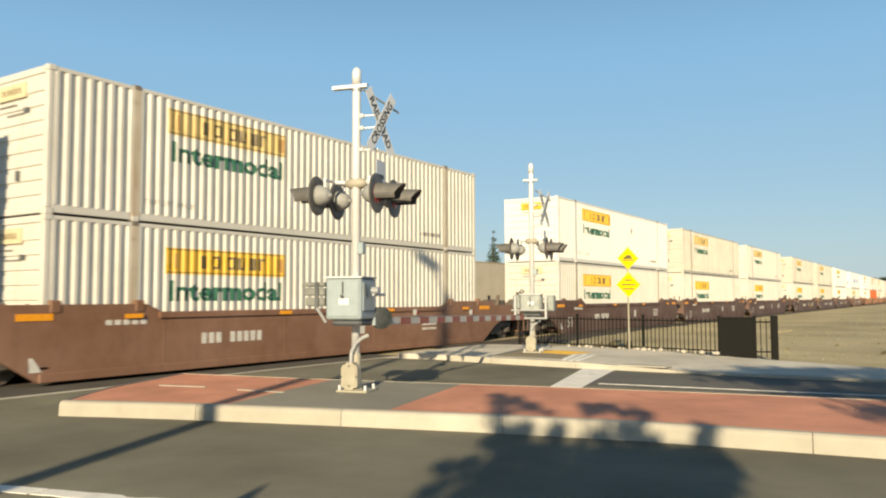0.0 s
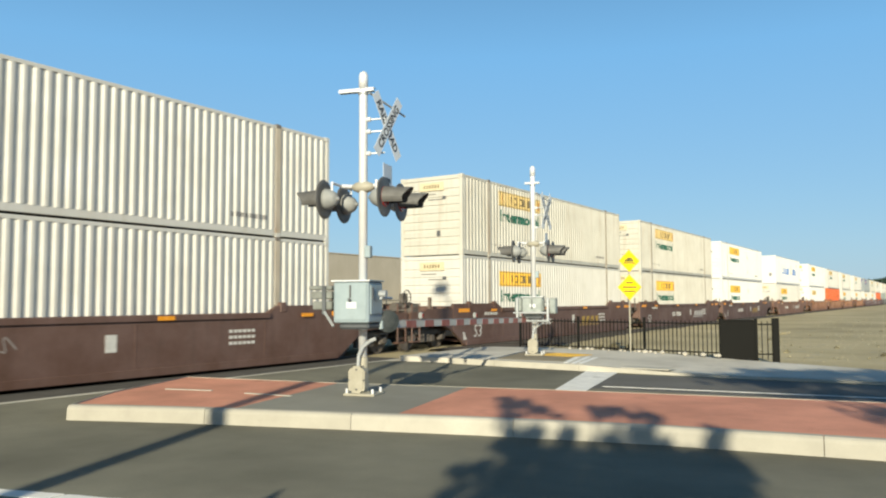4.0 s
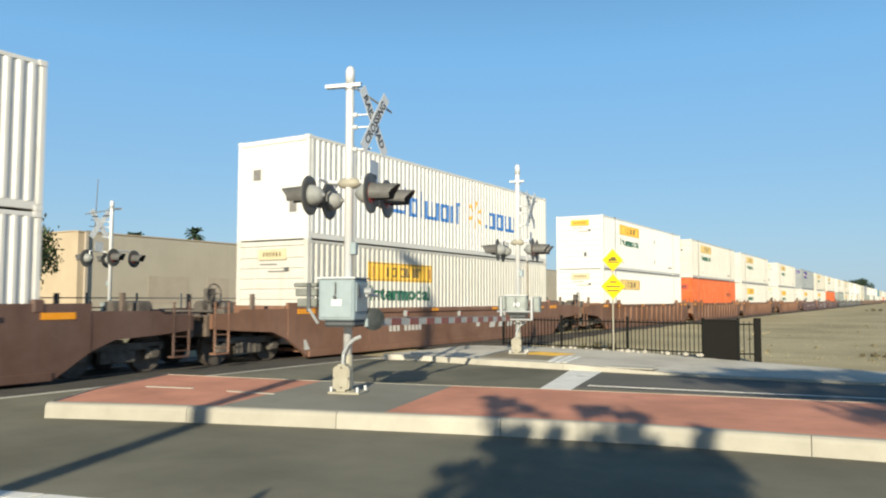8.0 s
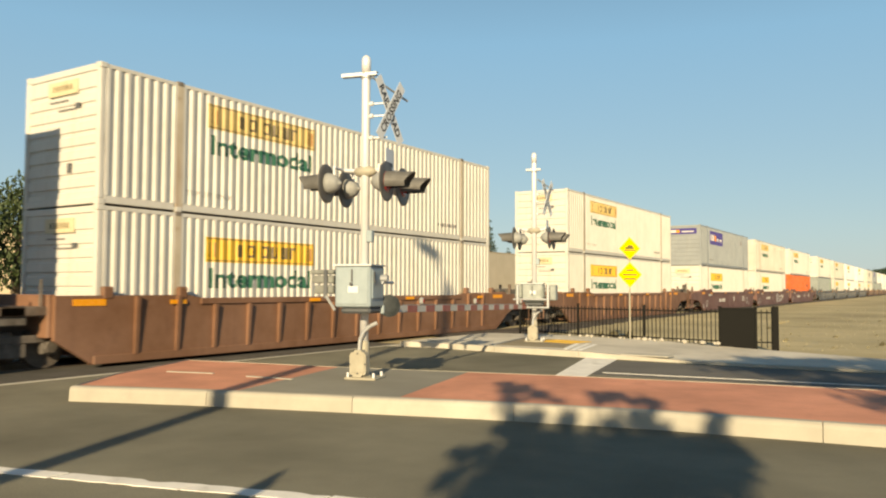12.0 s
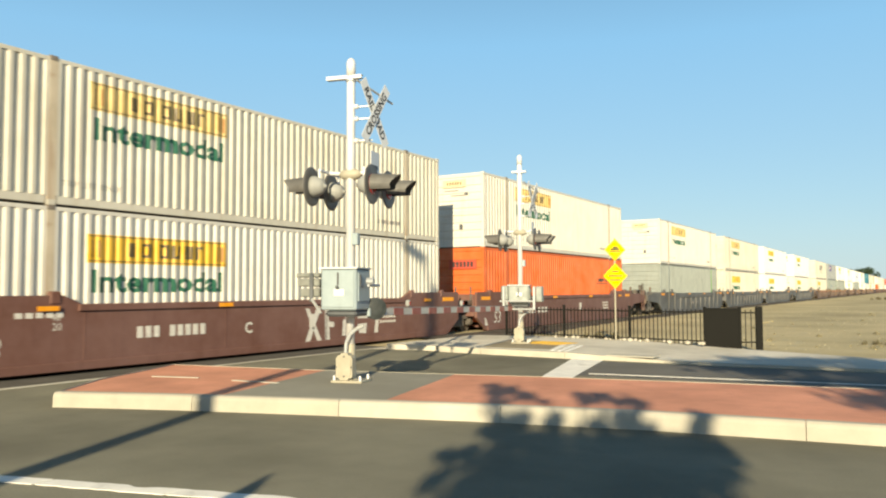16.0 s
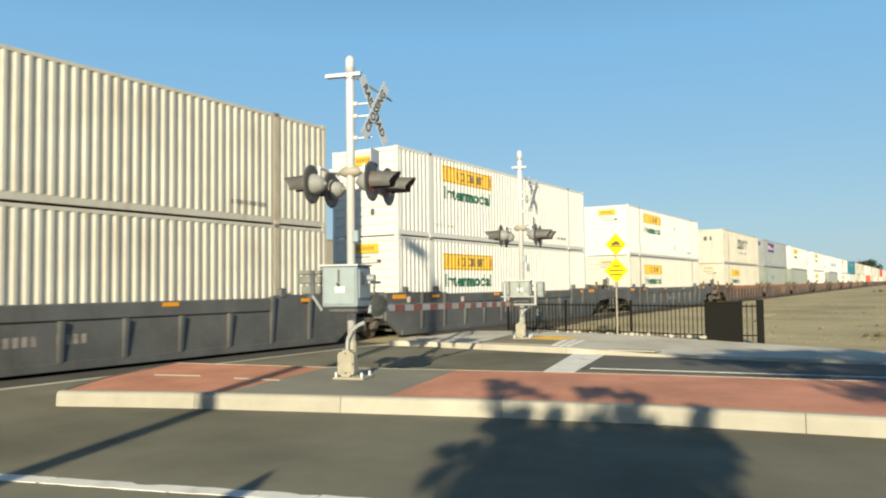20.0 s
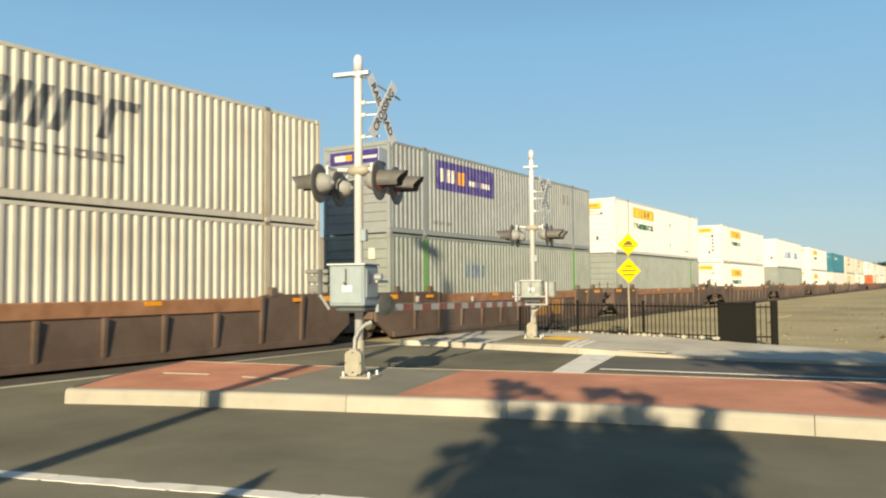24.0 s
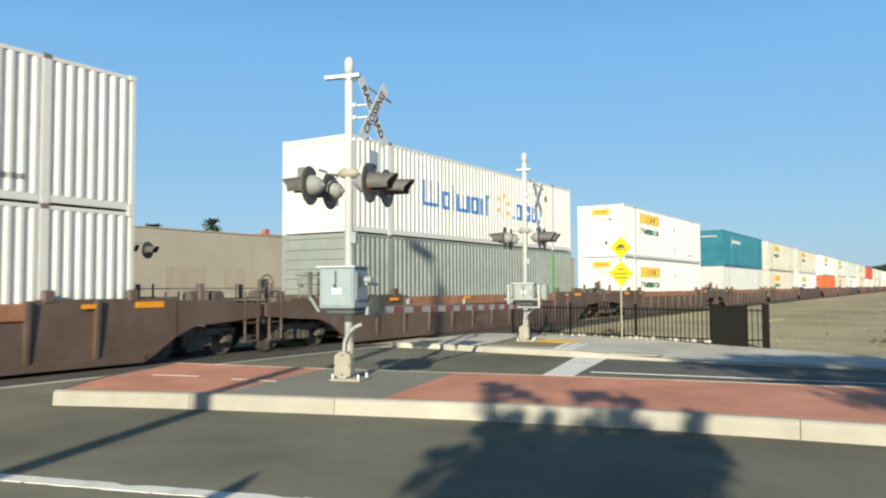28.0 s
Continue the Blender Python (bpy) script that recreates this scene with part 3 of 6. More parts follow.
def scatter(name, label, cat, n, seed, area, r0, r1, z, material):
    """Loose stones strewn over an area as one mesh."""
    rng = random.Random(seed)
    verts, faces = [], []
    base = [(1, 0, 0), (0, 1, 0), (-1, 0, 0), (0, -1, 0), (0, 0, 0.8)]
    for _ in range(n):
        x, y = area(rng)
        r = r0 + (r1 - r0) * rng.random() ** 3
        a = rng.uniform(0, 6.3)
        k = len(verts)
        for bx, by, bz in base:
            q = r * rng.uniform(0.7, 1.2)
            verts.append((x + q * (bx * math.cos(a) - by * math.sin(a)), y + q * (bx * math.sin(a) + by * math.cos(a)), z + q * bz))
        faces += [(k, k + 1, k + 4), (k + 1, k + 2, k + 4), (k + 2, k + 3, k + 4), (k + 3, k, k + 4)]
    me = bpy.data.meshes.new(name)
    me.from_pydata(verts, [], faces)
    me.materials.append(material)
    tagged(new(name, me), label, cat, kind="stuff")


def loose_ground():
    scatter("gravel", "loose tan gravel on the dirt beside the track", "gravel", 2600, 4,
            lambda r: (r.uniform(3.0, 22.0), 17.0 + 50 * r.random() ** 1.7), 0.008, 0.035, -0.068, M_DIRT)
    scatter("ballast_stones", "crushed ballast stones along the track shoulder", "ballast", 6000, 6,
            lambda r: (r.uniform(0.2, 2.9), 13.6 + 60 * r.random() ** 1.5), 0.02, 0.05, -0.27, M_BALLAST)
    scatter("weeds", "dry weed tufts on the dirt", "weeds", 260, 8,
            lambda r: (r.uniform(8.0, 24.0), 18.0 + 45 * r.random() ** 1.5), 0.03, 0.13, -0.07, M_WEED)


def plank():
    p = tagged(new("plank", mesh_of(box(-1.3, 1.3, -0.10, 0.10, 0.0, 0.08, 0.008), "plank", M_DIRT)), "pale weathered timber lying on the dirt", "plank")
    p.matrix_basis = pose(8.06, 33.5, -0.07, 0, 0, 87)


plank()
loose_ground()
ground()
roads()
median()
markings()
far_pavement()
tracks()


# ---------------------------------------------------------------- containers
CL, CW, CH = 16.15, 2.68, 2.90        # length, width, height of a 53 ft container
PITCH = 0.2375
DEPTH = 0.036
POST = (1.98, CL - 1.98)               # lifting posts at the 40 ft corners


def ribs_x(y):
    """Depth of the corrugated wall behind the outer plane at y metres from the leading end."""
    for p in POST:
        if abs(y - p) < 0.10:
            return 0.0
    f = ((y - 0.16) % PITCH) / PITCH
    if f < 0.34:
        return 0.0
    if f < 0.46:
        return DEPTH * (f - 0.34) / 0.12
    if f < 0.88:
        return DEPTH
    return DEPTH * (1 - (f - 0.88) / 0.12)


def rib_breaks(y0, y1):
    out = {y0, y1}
    n = int(CL / PITCH) + 2
    for i in range(n):
        for f in (0.0, 0.34, 0.46, 0.88):
            y = 0.16 + (i + f) * PITCH
            if y0 < y < y1 and all(abs(y - p) > 0.10 for p in POST):
                out.add(y)
    for p in POST:
        for s in (-0.1001, -0.0999, 0.0999, 0.1001):
            if y0 < p + s < y1:
                out.add(p + s)
    return sorted(out)


def corrugated(y0, y1, z0, z1, lift=0.0, side=1):
    """A strip of corrugated wall, its outer plane at x = side * CW / 2."""
    bm = bmesh.new()
    ys = rib_breaks(y0, y1)
    a = [bm.verts.new((side * (CW / 2 - 0.006 - ribs_x(y) + lift), y, z0)) for y in ys]
    b = [bm.verts.new((side * (CW / 2 - 0.006 - ribs_x(y) + lift), y, z1)) for y in ys]
    for i in range(len(ys) - 1):
        q = (a[i], a[i + 1], b[i + 1], b[i])
        bm.faces.new(q if side > 0 else q[::-1])
    return bm


def on_ribs(me, y, z, lift=0.005):
    """Lay flat lettering on the corrugated near wall, its left end at y metres and its foot at z."""
    bm = bmesh.new()
    bm.from_mesh(me)
    mats = list(me.materials)
    x1 = max(v.co.x for v in bm.verts)
    for yb in rib_breaks(y, y + x1):
        bmesh.ops.bisect_plane(bm, geom=bm.verts[:] + bm.edges[:] + bm.faces[:], plane_co=(yb - y, 0, 0), plane_no=(1, 0, 0))
    for v in bm.verts:
        yy, zz = y + v.co.x, z + v.co.y
        v.co = (CW / 2 - 0.006 - ribs_x(yy) + lift, yy, zz)
    return mesh_of(bm, me.name, mats)


def end_wall(y, out, ribs):
    """An end wall at y facing out (-1 leading, +1 trailing) with horizontal ribs."""
    bm = bmesh.new()
    z0, z1 = 0.16, CH - 0.16
    steps = [(z0, 0.0)]
    z = z0 + 0.12
    while z < z1 - 0.2 and ribs:
        steps += [(z, 0.0), (z + 0.02, 0.032), (z + 0.09, 0.032), (z + 0.11, 0.0)]
        z += 0.29
    steps.append((z1, 0.0))
    w = CW / 2 - 0.13
    a = [bm.verts.new((-w, y - out * (0.03 + d), z)) for z, d in steps]
    b = [bm.verts.new((w, y - out * (0.03 + d), z)) for z, d in steps]
    for i in range(len(steps) - 1):
        q = (a[i], b[i], b[i + 1], a[i + 1])
        bm.faces.new(q if out < 0 else q[::-1])
    return bm


MESH = {}


def cached(key, make, material, name):
    k = (key, material.name)
    if k not in MESH:
        MESH[k] = mesh_of(make(), name, material)
    return MESH[k]


def bars(y0, y1, z0, z1, count, fill=0.62):
    """Upright block shapes that stand for lettering, laid on the ribs."""
    bm = bmesh.new()
    step = (y1 - y0) / count
    for i in range(count):
        c = corrugated(y0 + i * step, y0 + (i + fill) * step, z0, z1, 0.009)
        me = bpy.data.meshes.new("tmp")
        c.to_mesh(me)
        c.free()
        bm.from_mesh(me)
        bpy.data.meshes.remove(me)
    return bm


def disc_strokes(y, z, r0, r1, count, width):
    """A burst of short strokes round a centre, on the ribs."""
    bm = bmesh.new()
    for i in range(count):
        a = 2 * math.pi * i / count + 0.4
        d, n = Vector((math.cos(a), math.sin(a))), Vector((-math.sin(a), math.cos(a)))
        pts = [d * r0 + n * width * 0.6, d * r1 + n * width, d * r1 - n * width, d * r0 - n * width * 0.6]
        bm.faces.new([bm.verts.new((y + p.x, z + p.y, 0)) for p in pts][::-1])
    me = bpy.data.meshes.new("burst")
    bm.to_mesh(me)
    bm.free()
    bm = bmesh.new()
    bm.from_mesh(me)
    for yb in rib_breaks(y - r1, y + r1):
        bmesh.ops.bisect_plane(bm, geom=bm.verts[:] + bm.edges[:] + bm.faces[:], plane_co=(yb, 0, 0), plane_no=(1, 0, 0))
    for v in bm.verts:
        v.co = (CW / 2 - ribs_x(v.co.x), v.co.x, v.co.y)
    return bm


def open_boxes(glyphs, stroke, slant=0.0):
    """Plain hollow boxes and bars that stand for a brand's word: (y0, y1, z0, z1, bars) each, as flat quads."""
    out = []
    for y0, y1, z0, z1, bars_in in glyphs:
        bm = bmesh.new()
        rects = [(y0, y0 + stroke, z0, z1)]
        if y1 - y0 > 2.2 * stroke:
            if bars_in > -2:
                rects += [(y1 - stroke, y1, z0, z1), (y0 + stroke, y1 - stroke, z0, z0 + stroke * 0.8)]
            if bars_in in (0, -2):
                rects.append((y0 + stroke, y1 - (stroke if bars_in == 0 else 0.0), z1 - stroke * 0.8, z1))
            for k in range(max(0, bars_in)):
                c = y0 + (y1 - y0) * (k + 1) / (bars_in + 1)
                rects.append((c - stroke * 0.45, c + stroke * 0.45, z0 + stroke * 0.8, z1))
        for a, b, c, d in rects:
            bm.faces.new([bm.verts.new((p + slant * (q - z0), q, 0)) for p, q in ((a, c), (b, c), (b, d), (a, d))])
        out.append(bm)
    return out


def diamond(y, z, r):
    bm = bmesh.new()
    bm.faces.new([bm.verts.new((CW / 2 + 0.004, y + a, z + b)) for a, b in ((0, -r), (r, 0), (0, r), (-r, 0))])
    return bm


def decals(box_ob, kind, top):
    """The painted signs of a container kind, on its near wall and on its leading end."""
    w = CW / 2

    def put(name, key, make, material, label=""):
        return part(name, cached(key, make, material, name), None, box_ob, label)

    def stuff(name, key, make, material, label=""):
        return tagged(put(name, key, make, material, label), kind="stuff")

    def shapes(key, y0, y1, z0, z1, count, fill, material, label=""):
        step = (y1 - y0) / count
        for i in range(count):
            put("sign_shape", (key, i), lambda: corrugated(y0 + i * step, y0 + (i + fill) * step, z0, z1, 0.009), material, label)

    def word(key, glyphs, stroke, material, label="", slant=0.0):
        """A brand's word as plain shapes, laid on the ribs one by one."""
        for i, bm in enumerate(open_boxes(glyphs, stroke, slant)):
            k = (key, i, material.name)
            if k not in MESH:
                lo = min(v.co.x for v in bm.verts)
                for v in bm.verts:
                    v.co.x -= lo
                MESH[k] = on_ribs(mesh_of(bm, "sign_shape", material), lo, 0.0, 0.009)
            part("sign_shape", MESH[k], None, box_ob, label)

    def end_plate(name, key, x0, x1, z0, z1, material, lift=0.0, label=""):
        return put(name, key, lambda: box(x0, x1, 0.006 - lift, 0.026 - lift, z0, z1), material, label)

    dz = 0.0 if top else -0.2
    if kind in ("white", "cream", "bright", "mute"):
        put("sign_panel", ("jbp", top), lambda: corrugated(2.76, 6.42, 2.02 + dz, 2.60 + dz, 0.004), M_FADEYEL if kind == "mute" or (top and kind != "bright") else M_YELLOW, "yellow sign panel with black block shapes")
        a, b = 2.16 + dz, 2.46 + dz
        word(("jb", top), ((3.72, 3.90, a, b, -1), (4.04, 4.28, a, b, 0), (4.50, 4.75, a, b, 0), (4.85, 5.09, a, b, -1), (5.19, 5.43, a, b, 1), (5.53, 5.74, a, b, -2)), 0.075, M_BROWNINK)
        for q, zq in enumerate((2.05, 2.555)):
            put("panel_border", ("jbb", top, q), lambda: corrugated(2.80, 6.38, zq + dz, zq + 0.022 + dz, 0.008), M_BROWNINK)
        for q, yq in enumerate((2.86, 3.0, 6.14, 6.28)):
            put("panel_stroke", ("jbv", top, q), lambda: corrugated(yq, yq + 0.06, 2.13 + dz, 2.48 + dz, 0.008), M_PANEL)
        k = ("intermodal", top)
        if k not in MESH:
            me = text_mesh("lettering", "Intermodal", 0.62, M_GREEN, spacing=1.0, bold=0.02)
            lo, hi = min(v.co.x for v in me.vertices), max(v.co.x for v in me.vertices)
            me.transform(Matrix.Diagonal((3.45 / (hi - lo), 1, 1, 1)) @ Matrix.Translation((-lo, 0, 0)))
            MESH[k] = on_ribs(me, 2.865, 1.44 + dz)
        if kind != "mute":
            part("lettering", MESH[k], None, box_ob, "dark green lettering")
        k = ("lift", top)
        if k not in MESH:
            MESH[k] = on_ribs(text_mesh("lettering", "TOP LIFT ONLY", 0.17, M_MARK, spacing=1.12), 2.2, 0.40)
        tagged(part("lettering", MESH[k], None, box_ob, "small grey stencilled lettering"), kind="stuff")
        stuff("stencil", ("mark2", top), lambda: bars(12.6, 13.8, 0.42, 0.53, 8, 0.7), M_MARK)
        end_plate("end_panel", ("ep", kind == "bright"), -0.48, 0.55, 2.36, 2.66, M_YELLOW if kind == "bright" else M_PALEYEL)
        for i in range(6):
            end_plate("end_shape", ("es", i), -0.30 + i * 0.12, -0.30 + i * 0.12 + 0.055, 2.45, 2.57, M_BROWNINK, 0.004)
        end_plate("end_line", ("el", 0), -0.42, 0.22, 2.22, 2.25, M_MARK, 0.003)
        end_plate("end_line", ("el", 1), -0.12, 0.52, 2.02, 2.05, M_MARK, 0.003)
        end_plate("vent_hatch", ("vh", 0), 0.50, 0.64, 2.03, 2.14, M_DGREY, 0.006)
        if kind == "bright":
            for zz in (2.0, 0.75):
                put("placard", ("plq", zz), lambda: diamond(9.6, zz, 0.19), M_PALE, "faint grey placard")
        end_plate("vent_hatch", ("vh", 1), 0.26, 0.40, 0.70, 0.90, M_DGREY, 0.006)
    elif kind == "blueword":
        word("wm1", ((3.8, 4.85, 1.12, 1.98, 1), (5.0, 5.52, 1.08, 1.70, 0), (5.68, 5.80, 1.08, 1.98, 0), (5.98, 6.86, 1.08, 1.70, 1), (7.02, 7.54, 1.08, 1.70, 0),
                     (7.72, 7.84, 1.08, 1.70, 0), (8.08, 8.42, 1.08, 1.86, -2)), 0.145, M_BLUE, "blue block shape")
        put("sign_burst", "wm3", lambda: disc_strokes(9.55, 1.55, 0.2, 0.52, 6, 0.07), M_SPARK, "amber burst of strokes")
        word("wm4", ((10.35, 10.48, 1.10, 1.24, 0), (10.62, 11.14, 1.10, 1.74, 0), (11.3, 11.86, 1.10, 1.74, 0), (12.02, 12.92, 1.10, 1.74, 1)), 0.15, M_BLUE)
        put("round_mark", "wm5", lambda: disc_strokes(13.5, 2.2, 0.0, 0.14, 8, 0.06), M_MARK)
        end_plate("vent_hatch", ("vh", 0), 0.66, 0.90, 0.78, 1.1, M_MARK, 0.004)
        end_plate("round_plate", ("rp", 0), -0.72, -0.45, 1.75, 2.05, M_MARK, 0.004)
    elif kind == "purple":
        put("sign_panel", "fx1", lambda: corrugated(2.62, 6.68, 1.62, 2.62, 0.004), M_PURPLE, "purple sign panel with pale block shapes")
        shapes("fx2", 2.95, 3.95, 1.9, 2.35, 3, 0.66, M_STENCIL)
        shapes("fx3", 4.0, 4.55, 1.9, 2.35, 2, 0.7, M_REFLECT)
        shapes("fx4", 4.85, 6.4, 1.93, 2.12, 8, 0.6, M_STENCIL)
        end_plate("end_panel", "fx5", -1.05, 1.05, 2.25, 2.66, M_PURPLE)
        end_plate("end_shape", "fx6", -0.85, -0.4, 2.36, 2.55, M_STENCIL, 0.004)
        end_plate("end_shape", "fx7", -0.38, -0.15, 2.36, 2.55, M_REFLECT, 0.004)
        end_plate("end_shape", "fx8", 0.0, 0.85, 2.38, 2.47, M_STENCIL, 0.004)
        stuff("stencil", ("mark", True), lambda: bars(2.5, 3.7, 0.42, 0.53, 8, 0.7), M_MARK)
        stuff("stencil", "fx9", lambda: bars(13.0, 13.9, 1.95, 2.4, 2, 0.5), M_MARK)
    elif kind == "slant":
        word("sw1", ((5.75, 6.55, 1.40, 2.26, 0), (6.72, 7.78, 1.40, 2.26, 1), (7.95, 8.20, 1.40, 2.26, 0), (8.40, 9.16, 1.40, 2.26, -2), (9.40, 10.12, 1.40, 2.26, -2)), 0.26, M_DGREY, "slanted dark grey block shape", 0.38)
        word("sw2", [(6.0 + 0.42 * i, 6.3 + 0.42 * i, 0.94, 1.12, 0) for i in range(10)], 0.06, M_MARK)
        end_plate("end_shape", "sw3", 0.2, 0.36, 1.95, 2.3, M_DGREY, 0.004)
        end_plate("end_shape", "sw4", -0.3, -0.02, 1.95, 2.3, M_DGREY, 0.004)
    elif kind == "orange":
        shapes("or1", 12.1, 13.85, 1.66, 1.82, 9, 0.7, M_INK, "dark block shapes")
        put("sign_shapes", "or2", lambda: corrugated(12.1, 13.85, 1.54, 1.58, 0.008), M_INK)
        end_plate("end_panel", "or3", -0.2, 1.0, 2.06, 2.42, M_RED)
        for i in range(6):
            end_plate("end_shape", ("or4", i), -0.05 + i * 0.16, 0.05 + i * 0.16, 2.14, 2.34, M_INK, 0.004)
    elif kind == "grey":
        put("lime_band", "gr1", lambda: corrugated(1.86, 2.10, 0.1, 2.78, 0.006), M_LIME, "lime green painted post")
        put("lime_band", "gr2", lambda: corrugated(14.05, 14.29, 0.1, 2.78, 0.006), M_LIME)
        shapes("gr3", 4.6, 6.0, 1.55, 2.0, 4, 0.6, M_FADEBLUE, "faded blue block shapes")
        end_plate("vent_hatch", ("vh", 2), 0.5, 0.75, 2.1, 2.45, M_STENCIL, 0.004)
    elif kind == "drab":
        put("lime_band", "gr2", lambda: corrugated(14.05, 14.29, 0.1, 2.78, 0.006), M_LIME, "lime green painted post")
    elif kind == "teal":
        shapes("te1", 3.4, 6.6, 1.95, 2.2, 5, 0.7, M_STENCIL, "white block shapes")
        shapes("te2", 3.0, 3.3, 1.6, 2.5, 1, 0.6, M_STENCIL)
        end_plate("end_shape", "te3", -0.9, 0.9, 2.35, 2.42, M_STENCIL, 0.004)


BODY = {"white": M_WHITE, "cream": M_CREAM, "bright": M_BRIGHT, "blueword": M_BRIGHT, "purple": M_SILVER, "slant": M_CREAM,
        "orange": M_ORANGE, "grey": M_GREY, "drab": M_GREY, "mute": M_BRIGHT, "pale": M_PALE, "teal": M_TEAL, "red": M_RED}
LABEL = {
    "white": "white corrugated container with yellow panel and green lettering",
    "cream": "dirty cream corrugated container with yellow panel and green lettering",
    "bright": "clean white corrugated container with yellow panel and green lettering",
    "blueword": "bright white corrugated container with big blue sign shapes",
    "purple": "blue-grey corrugated container with a purple sign panel",
    "slant": "cream corrugated container with dark grey sign shapes",
    "orange": "orange corrugated container stacked in a well car",
    "grey": "grey-green corrugated container with lime painted posts",
    "mute": "white corrugated container with a bleached yellow sign panel",
    "drab": "grey-green corrugated container with one lime painted post",
    "pale": "pale grey corrugated container in a well car",
    "teal": "teal blue corrugated container with white marks",
    "red": "red corrugated container far down the train",
}


def container(kind, top, near=True):
    """A 53 ft container; its origin lies at the middle of the foot of its leading end, its length along +y."""
    m = BODY[kind]
    ob = tagged(empty("container"), LABEL[kind] + (", upper" if top else ", lower"), "container", "containers on the train")
    w = CW / 2

    def add(name, key, make, material=m, label=""):
        return part(name, cached(key, make, material, name), None, ob, label)

    add("side_wall", "side+", lambda: corrugated(0.14, CL - 0.14, 0.19, CH - 0.10))
    add("side_wall", "side-", lambda: corrugated(0.14, CL - 0.14, 0.19, CH - 0.10, side=-1))
    add("front_wall", ("endA", kind in ("blueword", "slant")), lambda: end_wall(0.0, -1, kind not in ("blueword", "slant")))
    add("rear_wall", "endB", lambda: end_wall(CL, 1, True))
    add("roof", "roof", lambda: box(-w + 0.06, w - 0.06, 0.06, CL - 0.06, CH - 0.07, CH - 0.035))
    add("floor", "floor", lambda: box(-w + 0.08, w - 0.08, 0.08, CL - 0.08, 0.05, 0.15), M_CAST)
    if not near:
        def frame_all():
            bm = bmesh.new()
            for s in (-1, 1):
                xs = sorted((s * w, s * (w - 0.10)))
                for z0, z1 in ((0.0, 0.19), (CH - 0.11, CH)):
                    add_box(bm, xs[0], xs[1], 0.0, CL, z0, z1)
                for y in (0.0, CL - 0.14):
                    add_box(bm, xs[0], xs[1], y, y + 0.14, 0.19, CH - 0.11)
            for y in (0.0, CL - 0.1):
                for z0, z1 in ((0.0, 0.16), (CH - 0.16, CH)):
                    add_box(bm, -w + 0.1, w - 0.1, y, y + 0.1, z0, z1)
            return bm
        add("frame", "frame_all", frame_all)
    else:
        for s in (-1, 1):
            xs = sorted((s * w, s * (w - 0.08)))
            xr = sorted((s * (w - 0.012), s * (w - 0.09)))
            add("top_rail", ("tr", s), lambda: box(*xr, 0.14, CL - 0.14, CH - 0.105, CH - 0.02, 0.008))
            for i, (a, b) in enumerate(((0.14, POST[0] - 0.11), (POST[0] + 0.11, POST[1] - 0.11), (POST[1] + 0.11, CL - 0.14))):
                add("bottom_rail", ("br", s, i), lambda: box(*xr, a, b, 0.03, 0.19, 0.01))
            for y in (0.0, CL - 0.13):
                add("corner_post", ("cp", s, y), lambda: box(*sorted((s * (w - 0.004), s * (w - 0.13))), y, y + 0.13, 0.12, CH - 0.12, 0.015))
            for i, y in enumerate(POST):
                add("lifting_post", ("lp", s, i), lambda: box(*sorted((s * (w - 0.002), s * (w - 0.07))), y - 0.10, y + 0.10, 0.10, CH - 0.08, 0.012), M_RUSTY if kind in ("white", "cream", "slant") else m)
                add("casting", ("ca", s, i, 1), lambda: box(*sorted((s * (w + 0.002), s * (w - 0.16))), y - 0.09, y + 0.09, CH - 0.10, CH + 0.012, 0.012), M_CAST if s > 0 else m)
                add("casting", ("ca", s, i, 0), lambda: box(*sorted((s * (w + 0.002), s * (w - 0.16))), y - 0.09, y + 0.09, 0.0, 0.12, 0.012), m)
            for y in (0.0, CL - 0.17):
                for z in (0.0, CH - 0.12):
                    add("casting", ("cc", s, y, z), lambda: box(*sorted((s * w, s * (w - 0.16))), y, y + 0.17, z, z + 0.12, 0.012))
        for y in (0.0, CL - 0.09):
            add("header", ("hd", y), lambda: box(-w + 0.13, w - 0.13, y, y + 0.09, CH - 0.16, CH - 0.02, 0.01))
            add("sill", ("sl", y), lambda: box(-w + 0.13, w - 0.13, y, y + 0.09, 0.02, 0.16, 0.01))
    decals(ob, kind, top)
    return ob


# ---------------------------------------------------------------- well cars
SIDE = 1.50            # half width of a well car's side
ZF = 0.20              # foot of the lower container


M_WHEEL = mat("wheel_grime", (0.12, 0.10, 0.085), 0.7, 0.1, var=0.3, scale=5, fine=50, bump=0.2)


